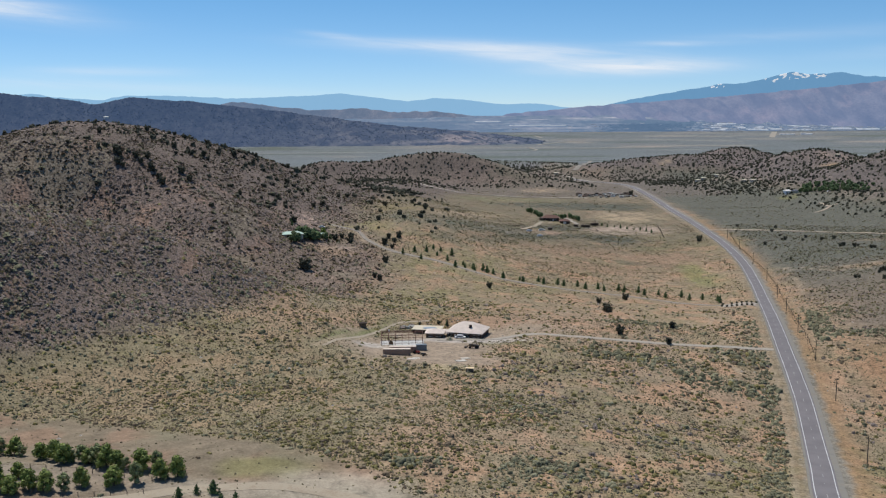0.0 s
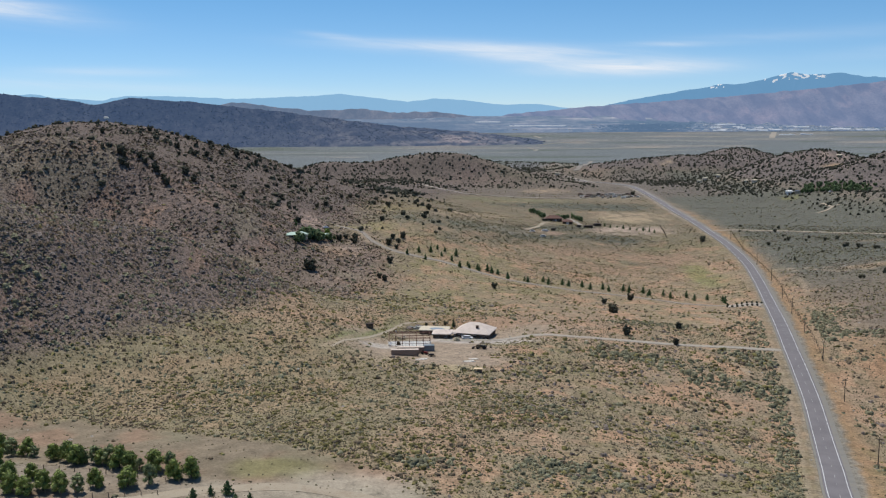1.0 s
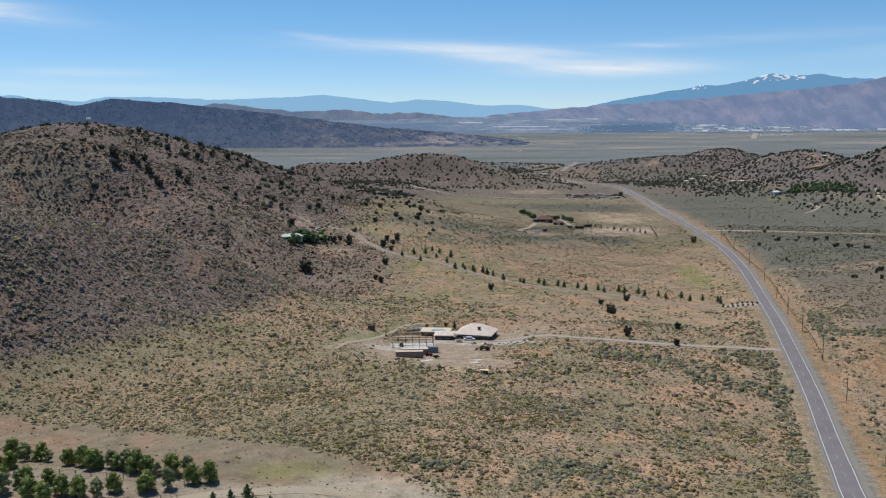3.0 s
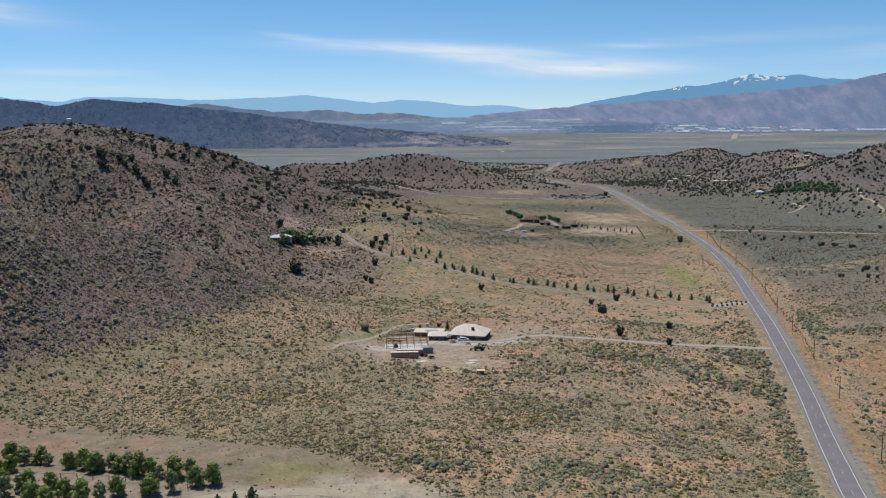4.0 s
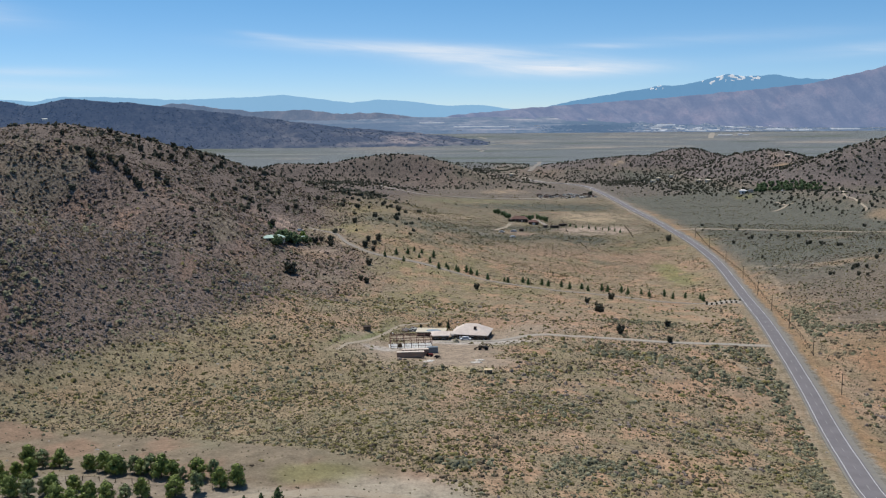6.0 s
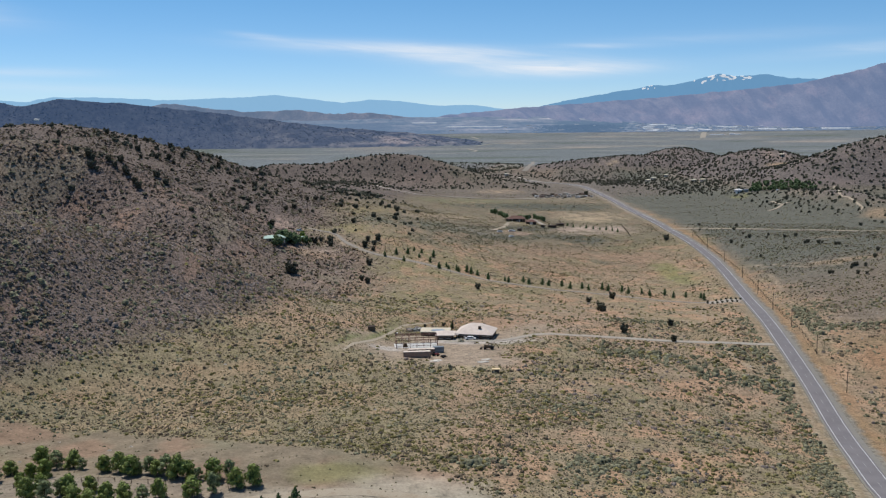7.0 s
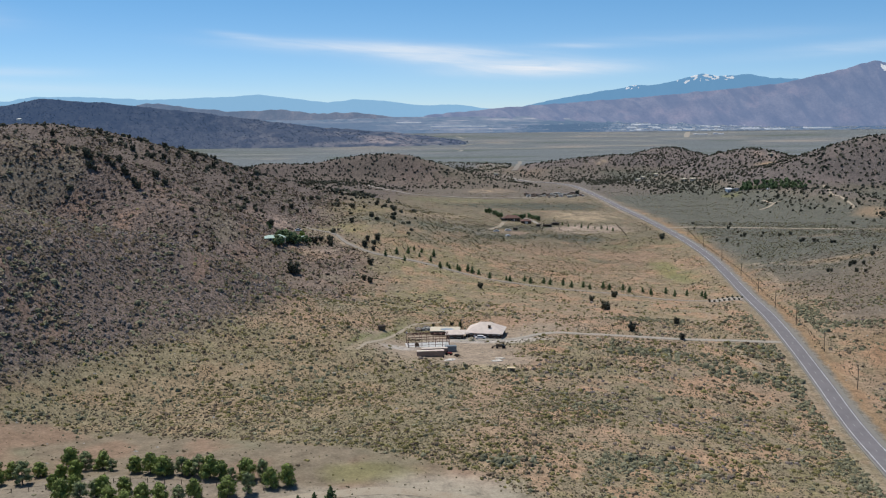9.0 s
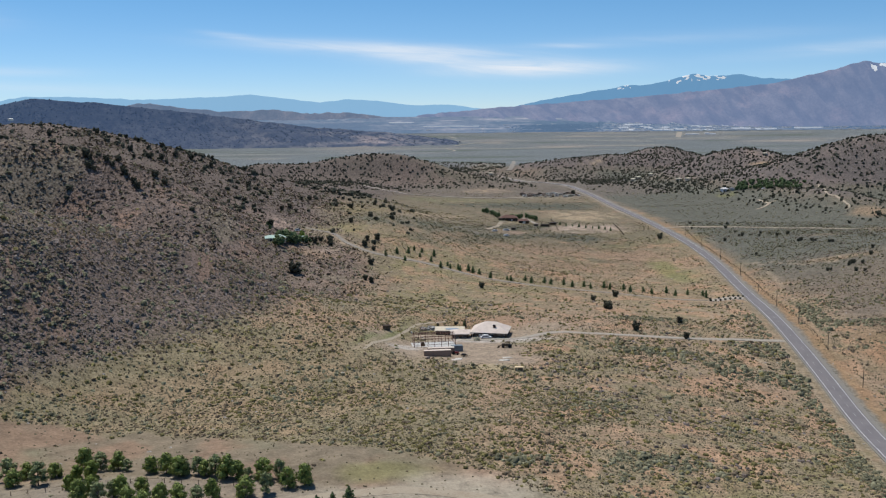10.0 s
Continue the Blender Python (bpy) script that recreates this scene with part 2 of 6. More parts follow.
# ---- roads and tracks, as lines on the plan ----
ROAD = [(96, 195), (112.8, 252), (125.5, 288), (140.2, 332), (152.6, 372), (162.8, 411), (174.5, 458), (191.5, 520), (215, 606), (231, 670), (245, 735),
        (254.5, 797), (260.5, 855), (265, 922), (271.5, 1012), (278.6, 1120), (286, 1222), (291.5, 1330), (295, 1400), (295, 1460), (286, 1515), (271, 1548), (254, 1568), (243, 1590), (235, 1615)]
DRIVE_HOUSE = [(167, 447.5), (148.4, 450.5), (120.7, 452.5), (92.9, 455), (64.9, 457.5), (45, 457), (30, 452), (14, 450), (0, 447)]
DRIVE_TREES = [(199.8, 568), (188, 583), (158.7, 602), (126.1, 625), (88.4, 636), (61.9, 647), (42.7, 659), (22.8, 675), (2, 690), (-23.7, 701), (-41.8, 714), (-57, 736), (-68, 763), (-90, 778)]
FAR_HIGHWAY = [(243, 1700), (253, 1713), (290, 1880), (323, 2087), (365, 2300), (399, 2480)]
SIDE_ROAD = [(266, 925), (295, 916), (336, 893), (378, 864), (412, 838), (445, 817), (520, 775)]
HILL_ROAD = [(-28, 1385), (-21.7, 1355), (-4, 1325), (11.5, 1306), (30, 1280), (53, 1275), (77, 1273), (106, 1262), (138, 1263), (200, 1262)]
ORCHARD_TRACK = [(-170, 215), (-120, 222), (-86, 228), (-66, 236), (-45, 240), (-28, 238), (-10, 230), (8, 212)]


def rounded(line, step=4.0):
    """A polyline resampled as a smooth curve."""
    p = np.array(line, float)
    p = np.vstack([2 * p[0] - p[1], p, 2 * p[-1] - p[-2]])
    out = []
    for k in range(1, len(p) - 2):
        a, b, c, d = p[k - 1:k + 3]
        n = max(2, int(np.hypot(*(c - b)) / step))
        for t in np.linspace(0, 1, n, endpoint=False):
            out.append(0.5 * (2 * b + (c - a) * t + (2 * a - 5 * b + 4 * c - d) * t * t + (3 * b - a - 3 * c + d) * t ** 3))
    out.append(p[-2])
    return np.array(out)


ROAD_LINE = rounded(ROAD)
ROAD_Z = raw_land(ROAD_LINE[:, 0], ROAD_LINE[:, 1])
for _ in range(60):
    ROAD_Z[1:-1] = 0.25 * ROAD_Z[:-2] + 0.5 * ROAD_Z[1:-1] + 0.25 * ROAD_Z[2:]
ROAD_Z += 0.3


def road_near(x, y):
    """Distance to the highway's middle and the highway's height there."""
    best, height = np.full(np.shape(x), 1e9), np.zeros(np.shape(x))
    for k in range(0, len(ROAD_LINE) - 1, 3):
        j = min(k + 3, len(ROAD_LINE) - 1)
        (ax, ay), (bx, by) = ROAD_LINE[k], ROAD_LINE[j]
        dx, dy = bx - ax, by - ay
        t = np.clip(((x - ax) * dx + (y - ay) * dy) / (dx * dx + dy * dy), 0, 1)
        d = np.hypot(x - ax - t * dx, y - ay - t * dy)
        closer = d < best
        best, height = np.where(closer, d, best), np.where(closer, ROAD_Z[k] * (1 - t) + ROAD_Z[j] * t, height)
    return best, height


YARD = (0, 440, 42, 52)  # level building ground round the house: middle and half-sizes


def terrain(x, y):
    """The ground's height with the highway's bed and the yard graded into it."""
    x, y = np.asarray(x, float), np.asarray(y, float)
    z = land(x, y)
    d, rz = road_near(x, y)
    bed = 1 - smooth(7.5, 24, d)
    z = z * (1 - bed) + (rz - 0.25) * bed
    yard = 1 - smooth(0.65, 1.35, np.hypot((x - YARD[0]) / YARD[2], (y - YARD[1]) / YARD[3]))
    return z * (1 - yard) + (-6.0 - 0.078 * (y - 405) - 0.02 * x + 0.15 * fnoise(x, y, 12, 6)) * yard


def blob(x, y, cx, cy, rx, ry, turn=0.0, edge=0.35, seed=40):
    """A patch with a ragged edge: 1 inside, 0 outside."""
    c, s = math.cos(math.radians(turn)), math.sin(math.radians(turn))
    u, v = ((x - cx) * c + (y - cy) * s) / rx, (-(x - cx) * s + (y - cy) * c) / ry
    r = np.hypot(u, v) + 0.28 * fnoise(x, y, 0.5 * min(rx, ry) + 3, seed)
    return 1 - smooth(1 - edge, 1 + edge, r)


def clearing(x, y):
    """Bare ground of the orchard in the foreground."""
    far_edge = np.interp(x, [-200, -122, -84, -59, -42, -29, -13, -4, 2, 14], [312, 303, 287, 273, 268, 260, 247, 237, 225, 190])
    return 1 - smooth(-3, 3, y - far_edge + 5 * fnoise(x, y, 14, 61))


def yard_bare(x, y):
    a = np.maximum(blob(x, y, -5, 424, 34, 27, 15, 0.25, 41), 0.9 * blob(x, y, -34, 428, 12, 34, 10, 0.4, 47))
    b = blob(x, y, 10, 458, 34, 16, 0, 0.2, 42)
    c = blob(x, y, 6, 397, 24, 15, 0, 0.4, 43)
    d = blob(x, y, 38, 480, 28, 24, 0, 0.45, 44) * 0.85
    return np.maximum.reduce([a, b, c, d])


def tracks(x, y):
    """Share of wheel tracks and drives where nothing grows."""
    d = near_line(x, y, DRIVE_HOUSE)
    for line in (DRIVE_TREES, SIDE_ROAD, HILL_ROAD):
        d = np.minimum(d, near_line(x, y, line))
    return 1 - smooth(1.8, 4.5, d)


WHEEL_TRACKS = [
    [(-20, 484), (-30, 474), (-39, 455), (-46, 425), (-54, 404)],
    [(24, 444), (38, 462), (60, 516), (75, 534), (81, 552)],
    [(30, 468), (46, 478), (66, 486)],
    [(149, 466), (142, 454), (138, 436), (136, 421), (138, 407)],
    [(158, 544), (160, 528), (152, 507), (140, 497), (142, 517)],
    [(256, 706), (264, 686), (278, 673), (284, 654), (293, 655), (304, 646), (312, 639)],
    [(257, 660), (249, 630), (240, 600)], [(264, 697), (280, 682), (295, 668), (306, 664), (322, 662)],
    [(-54, 404), (-47.5, 412), (-38, 441), (-25, 475), (-18, 487)], [(-117, 728), (-101, 745), (-84, 757), (-66, 753), (-61, 738), (-59, 724)], [(-87, 686), (-76, 708), (-63, 710)],
]


def wheel_tracks(x, y):
    d = near_line(x, y, WHEEL_TRACKS[0])
    for line in WHEEL_TRACKS[1:]:
        d = np.minimum(d, near_line(x, y, line))
    return 1 - smooth(0.5, 1.8, d + 0.5 * fnoise(x, y, 9, 120))


def rocky(x, y):
    """Share of the dark stony hill at a place."""
    m = hill_mass(x, y) + 3 * fnoise(x, y, 16, 25)
    return np.maximum(smooth(11, 20, m) * smooth(-20, 40, -x - 55), 0.85 * blob(x, y, -88, 640, 50, 120, -8, 0.5, 36))


def wooded_right(x, y):
    """Share of the juniper hills across the highway, above the sage flat."""
    edge = np.interp(y, [700, 800, 940, 1040, 1155, 1260, 1400, 1500, 1600], [520, 500, 470, 452, 440, 385, 345, 320, 235])
    return smooth(-25, 35, x - edge + 30 * fnoise(x, y, 35, 115))


SAGE, STRAW, LIME = (0.1, 0.104, 0.083), (0.44, 0.335, 0.22), (0.24, 0.22, 0.095)
# ragged patches in the middle of the valley: x, y, half-widths, turn, base colour, share, seed
VALLEY_PATCHES = [
    (171, 1149, 98, 44, 0, SAGE, 0.9, 201), (-9, 815, 50, 22, 8, (0.15, 0.155, 0.122), 0.75, 202), (100, 862, 68, 15, 36, SAGE, 0.8, 203),
    (165, 875, 22, 26, 0, SAGE, 0.9, 204), (40, 846, 72, 15, 54, (0.14, 0.142, 0.11), 0.75, 205), (118, 926, 44, 15, 32, SAGE, 0.75, 206),
    (-70, 780, 30, 22, 0, LIME, 0.6, 207), (-37, 882, 42, 26, 30, (0.25, 0.2, 0.1), 0.65, 208), (91, 1217, 62, 34, 5, (0.2, 0.195, 0.11), 0.7, 209),
    (30, 924, 84, 17, 66, STRAW, 0.6, 210), (213, 1040, 38, 50, 0, STRAW, 0.75, 211), (101, 984, 32, 28, 15, (0.29, 0.23, 0.16), 0.6, 212),
    (191, 931, 42, 30, 0, (0.4, 0.31, 0.245), 0.95, 213), (103, 884, 20, 8, 35, (0.34, 0.235, 0.17), 0.9, 214), (64, 862, 24, 14, 45, (0.27, 0.24, 0.2), 0.5, 215),
    (153, 1375, 38, 36, 0, (0.35, 0.26, 0.175), 0.85, 216), (-111, 772, 13, 36, 8, (0.37, 0.27, 0.21), 0.95, 217), (-75, 704, 18, 8, 35, (0.32, 0.245, 0.19), 0.85, 218),
    (228, 1274, 46, 42, 0, (0.29, 0.245, 0.175), 0.6, 219), (61, 1476, 62, 30, -10, (0.23, 0.172, 0.143), 0.6, 220), (396, 1685, 26, 9, 20, (0.36, 0.275, 0.19), 0.95, 221),
    (447, 1181, 14, 14, 0, (0.22, 0.21, 0.09), 0.8, 222), (580, 1384, 26, 18, 0, (0.33, 0.25, 0.2), 0.7, 223), (190, 790, 40, 34, 0, (0.27, 0.19, 0.13), 0.6, 224),
    (60, 760, 60, 30, 10, (0.24, 0.19, 0.13), 0.5, 225), (40, 790, 60, 14, 40, (0.13, 0.135, 0.1), 0.5, 226),
]


# long strips of bare straw-coloured ground on the valley floor: middle, half-sizes, strength
FAR_STRIPS = [(560, 3830, 70, 35, 0.6), (600, 3560, 130, 30, 0.7), (1060, 3660, 190, 30, 0.6), (820, 3620, 90, 26, 0.7), (1020, 4140, 130, 30, 0.7), (1230, 4120, 80, 25, 0.6), (1800, 3800, 190, 40, 0.75), (1700, 4060, 120, 30, 0.4), (-290, 2930, 60, 26, 0.6), (860, 4380, 260, 16, 0.7), (1300, 4400, 250, 14, 0.5), (860, 3330, 160, 24, 0.35)]

SAGE_BELTS = [(128, 385, 40, 11, -28), (95, 420, 26, 9, -10), (141, 432, 10, 14, 0), (206, 500, 9, 46, -16), (222, 470, 30, 10, -12), (120, 505, 26, 7, -15), (-6, 262, 12, 6, 0), (34, 262, 14, 7, 0)]


def sage_belts(x, y):
    total = 0.0
    for k, (cx, cy, rx, ry, turn) in enumerate(SAGE_BELTS):
        total = total + blob(x, y, cx, cy, rx, ry, turn, 0.4, 240 + k)
    return np.clip(total, 0, 1)


def sage_bands(x, y):
    """Dense grey-green sagebrush in the valley's middle."""
    total = 0.7 * blob(x, y, 172, 762, 30, 9, -25, 0.4, 79)
    for cx, cy, rx, ry, turn, tint, share, seed in VALLEY_PATCHES:
        if tint[1] >= tint[0] and tint[0] < 0.16:
            total = total + blob(x, y, cx, cy, rx, ry, turn, 0.45, seed)
    return np.clip(total, 0, 1)


def soil_colours(x, y, z):
    """Base colour of the bare soil and short grass at each place; bluish on the far valley for haze."""
    def over(base, tint, share):
        return base * (1 - share[..., None]) + np.array(tint) * share[..., None]
    m = hill_mass(x, y)
    n1, n2, n3 = fnoise(x, y, 70, 21), fnoise(x, y, 16, 25), fnoise(x, y, 4.5, 29, 2)
    c = np.zeros(x.shape + (3,)) + np.array((0.25, 0.2, 0.13))
    c = over(c, (0.335, 0.228, 0.15), 0.8 * smooth(-0.1, 0.5, n2 + 0.4 * n3 + 0.4 * n1))
    c = over(c, (0.215, 0.188, 0.095), 0.8 * smooth(-0.05, 0.5, 0.7 * n3 - 0.6 * n1))
    c = over(c, (0.31, 0.222, 0.155), 0.4 * smooth(30, 110, x + 25 * n2) * smooth(300, 380, y) * (1 - smooth(600, 760, y)))
    c = over(c, (0.38, 0.24, 0.152), (0.6 + 0.25 * smooth(-20, 40, x)) * smooth(0.17 - 0.12 * smooth(0, 60, x), 0.4, fnoise(x, y, 11, 37, 3)))
    # the dark rocky hill and the farther juniper hills
    hill = rocky(x, y)
    c = over(c, (0.205, 0.178, 0.102), 0.4 * (1 - smooth(-60, 20, x + 20 * n2)) * (1 - smooth(390, 470, y)))
    rock = np.zeros_like(c) + np.array((0.185, 0.14, 0.117))
    rock = over(rock, (0.24, 0.162, 0.122), smooth(0.1, 0.6, n2 + 0.3 * n3))
    rock = over(rock, (0.22, 0.19, 0.13), 0.5 * smooth(0.1, 0.6, n1 - 0.5 * n2))
    rock = over(rock, (0.145, 0.118, 0.105), smooth(0.1, 0.5, fnoise(x, y, 30, 33) - 0.2))
    c = c * (1 - hill[..., None]) + rock * hill[..., None]
    far_hill = smooth(6, 22, m + 4 * n2) * np.where(x > 240, wooded_right(x, y), smooth(1150, 1300, y))
    c = over(c, (0.155, 0.13, 0.118), far_hill)
    c = over(c, (0.215, 0.168, 0.147), far_hill * 0.6 * smooth(0.05, 0.45, n2 + 0.5 * n3))
    # grey-green sage flats beyond the highway and in the valley's middle
    d, _ = road_near(x, y)
    right = smooth(0, 28, x + 10 * n2 - np.interp(y, [200, 450, 600, 900, 1500], [230, 203, 232, 274, 290])) * smooth(425, 480, y - 0.25 * (x - 180) + 25 * n2)
    c = over(c, (0.18, 0.147, 0.114), right * (1 - far_hill) * 0.9)
    c = over(c, (0.13, 0.128, 0.103), right * (1 - far_hill) * 0.95 * smooth(560, 720, y + 40 * n1))
    c = over(c, (0.13, 0.128, 0.09), 0.7 * blob(x, y, 172, 762, 30, 9, -25, 0.4, 79))
    # bright grass and straw
    c = over(c, (0.3, 0.2, 0.135), 0.75 * np.clip(blob(x, y, 192, 778, 26, 22, -10, 0.5, 80) + blob(x, y, 110, 800, 50, 22, 0, 0.6, 81) + 0.8 * blob(x, y, 118, 735, 60, 20, 0, 0.6, 82), 0, 1))
    c = over(c, (0.18, 0.165, 0.085), 0.7 * blob(x, y, 190, 828, 20, 16, 0, 0.5, 83))
    c = over(c, (0.3, 0.215, 0.14), 0.8 * np.clip(blob(x, y, 312, 655, 26, 8, -22, 0.5, 84) + 0.6 * blob(x, y, 372, 795, 18, 10, 0, 0.6, 85) + blob(x, y, 492, 918, 18, 22, 0, 0.5, 86) + 0.7 * blob(x, y, 436, 815, 6, 26, -30, 0.5, 87), 0, 1))
    c = over(c, (0.18, 0.19, 0.068), 0.65 * np.clip(blob(x, y, 200, 718, 10, 46, -6, 0.5, 49) + 0.5 * blob(x, y, 208, 690, 12, 30, 0, 0.5, 88), 0, 1) * smooth(-0.3, 0.3, n3 + 0.3))
    c = over(c, (0.3, 0.2, 0.13), 0.6 * blob(x, y, -82, 690, 20, 10, 20, 0.4, 59))
    c = over(c, (0.34, 0.24, 0.15), np.clip(blob(x, y, 600, 1330, 50, 14, -10, 0.3, 63) + 0.8 * blob(x, y, 470, 800, 25, 20, 0, 0.4, 64), 0, 1))
    # the middle of the valley: grey sage, yellow grass, straw and bare lots
    west = smooth(0, 15, np.interp(y, ROAD_LINE[:, 1], ROAD_LINE[:, 0]) - x)
    c = over(c, (0.165, 0.142, 0.1), 0.75 * smooth(770, 870, y + 30 * n1) * west * (1 - hill) * smooth(-0.6, 0.2, n2 + 0.3))
    c = over(c, (0.165, 0.138, 0.115), 0.85 * smooth(1225, 1300, y + 25 * n2) * (1 - smooth(1900, 2000, y)) * smooth(-420, -380, -x) * (1 - far_hill))
    c = over(c, (0.15, 0.12, 0.103), 0.85 * smooth(800, 860, y + 20 * n2) * (1 - smooth(-110, -60, x - 0.25 * (y - 850) + 15 * n2)))
    for cx, cy, rx, ry, turn, tint, share, seed in VALLEY_PATCHES:
        c = over(c, tint, share * blob(x, y, cx, cy, rx, ry, turn, 0.45, seed) * (0.25 * (tint is SAGE) + smooth(-0.55, 0.3, fnoise(x, y, 9, 228) + 0.6 * n3)).clip(0, 1))
    # orange dry-grass verge and field along the highway
    verge = (1 - smooth(7, 21, d + 3 * n2)) * smooth(-6, 4, x - np.interp(y, ROAD_LINE[:, 1], ROAD_LINE[:, 0]))
    c = over(c, (0.3, 0.19, 0.105), verge * 0.9 * (1 - smooth(930, 1050, y + 30 * n2)))
    c = over(c, (0.235, 0.185, 0.12), (1 - smooth(6, 11, d + 2 * n2)) * 0.7 * (1 - smooth(930, 1050, y)))
    side = x - np.interp(y, ROAD_LINE[:, 1], ROAD_LINE[:, 0])
    c = over(c, (0.215, 0.2, 0.17), 0.9 * (1 - smooth(6.8, 9.6, d + 2.2 * n3 + 1.2 * n2)) * smooth(0, 2, side))
    c = over(c, (0.27, 0.235, 0.185), 0.7 * (1 - smooth(4.5, 6.2, d + 1.5 * n3)) * smooth(0, 2, -side))
    c = over(c, (0.34, 0.275, 0.195), 0.45 * (1 - smooth(0.5, 1.4, np.abs(d - 8.4 - 0.7 * n2))) * smooth(0, 2, -side) * (1 - smooth(440, 480, y)))
    c = over(c, (0.29, 0.25, 0.205), 0.85 * (1 - smooth(6.5, 10.5, d + 1.5 * n2)) * smooth(960, 1080, y))
    field = smooth(0, 30, x - 168 - 0.12 * (y - 300)) * (1 - smooth(400, 470, y - 0.25 * (x - 180) + 14 * n2))
    c = over(c, (0.29, 0.175, 0.1), field)
    c = over(c, (0.225, 0.15, 0.095), 0.6 * field * smooth(0.1, 0.7, np.sin(1.25 * (side + 0.2 * n2)) + 0.6 * n3))
    c = over(c, (0.2, 0.17, 0.1), 0.5 * field * smooth(0.1, 0.5, fnoise(x, y, 20, 38)))
    # bare ground
    bare = clearing(x, y)
    c = over(c, (0.222, 0.178, 0.125), bare)
    c = over(c, (0.27, 0.178, 0.122), bare * smooth(-0.1, 0.4, n2) * 0.75)
    c = over(c, (0.21, 0.195, 0.125), bare * smooth(0.0, 0.5, fnoise(x, y, 22, 66)) * 0.7)
    c = over(c, (0.23, 0.205, 0.1), 0.85 * blob(x, y, -48, 252.5, 13, 7, 0, 0.4, 67))
    c = over(c, (0.36, 0.225, 0.15), 0.8 * blob(x, y, -19, 248, 9, 6, -25, 0.4, 76))
    c = over(c, (0.38, 0.33, 0.255), 0.8 * np.clip(blob(x, y, -24, 241, 20, 10, -10, 0.5, 68) + blob(x, y, -50, 237, 25, 5, 0, 0.5, 69), 0, 1))
    c = over(c, (0.27, 0.225, 0.175), bare * 0.8 * np.clip(blob(x, y, -110, 242, 45, 9, -6, 0.4, 70), 0, 1))
    c = over(c, (0.325, 0.252, 0.187), yard_bare(x, y) * 0.95)
    c = over(c, (0.32, 0.2, 0.125), 0.7 * blob(x, y, 25, 492, 34, 16, 0, 0.4, 71))
    c = over(c, (0.17, 0.185, 0.08), 0.8 * np.clip(blob(x, y, -32, 462, 26, 4, 68, 0.4, 72) + blob(x, y, -45, 432, 20, 5, 70, 0.4, 77), 0, 1))
    c = over(c, (0.3, 0.24, 0.17), 0.8 * tracks(x, y))
    c = over(c, (0.32, 0.25, 0.175), 0.75 * wheel_tracks(x, y))
    c = over(c, (0.4, 0.33, 0.2), 0.6 * blob(x, y, 4, 381, 10, 5, 0, 0.5, 73))
    c = over(c, (0.42, 0.375, 0.33), 0.85 * np.clip(blob(x, y, 16, 447, 28, 7, 0, 0.4, 74) + blob(x, y, -30, 427, 8, 7, 0, 0.4, 75), 0, 1))
    # the wide valley floor, with distance haze put into its bluish-grey base colours
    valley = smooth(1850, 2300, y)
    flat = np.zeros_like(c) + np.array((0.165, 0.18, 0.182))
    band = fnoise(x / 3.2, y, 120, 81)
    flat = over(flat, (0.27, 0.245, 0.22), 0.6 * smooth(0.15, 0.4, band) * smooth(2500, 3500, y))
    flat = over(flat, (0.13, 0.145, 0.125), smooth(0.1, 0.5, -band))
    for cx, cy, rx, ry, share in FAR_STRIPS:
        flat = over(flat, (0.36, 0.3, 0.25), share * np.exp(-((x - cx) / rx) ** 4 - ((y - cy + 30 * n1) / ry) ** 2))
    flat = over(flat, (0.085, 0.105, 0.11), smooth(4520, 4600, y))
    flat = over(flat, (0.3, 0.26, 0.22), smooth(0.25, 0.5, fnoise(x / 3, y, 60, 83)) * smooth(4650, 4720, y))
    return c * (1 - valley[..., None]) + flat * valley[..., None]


def mesh_object(name, verts, faces, mat, smooth_shade=False, parent=None):
    """faces: an integer array of triangles or quads."""
    verts, faces = np.asarray(verts, np.float32), np.asarray(faces, np.int32)
    me = bpy.data.meshes.new(name)
    n, k = faces.shape
    me.vertices.add(len(verts))
    me.vertices.foreach_set("co", verts.ravel())
    me.loops.add(n * k)
    me.loops.foreach_set("vertex_index", faces.ravel())
    me.polygons.add(n)
    me.polygons.foreach_set("loop_start", np.arange(0, n * k, k, dtype=np.int32))
    me.polygons.foreach_set("use_smooth", np.full(n, smooth_shade))
    me.update(calc_edges=True)
    me.materials.append(mat)
    ob = new(name, me)
    ob.parent = parent
    return ob


def grid_faces(rows, cols, close=False):
    i, j = np.meshgrid(np.arange(rows - 1), np.arange(cols if close else cols - 1), indexing="ij")
    a, b = (i * cols + j).ravel(), (i * cols + (j + 1) % cols).ravel()
    return np.stack([a, b, b + cols, a + cols], 1)


CENTRE = (-25.0, -40.0)


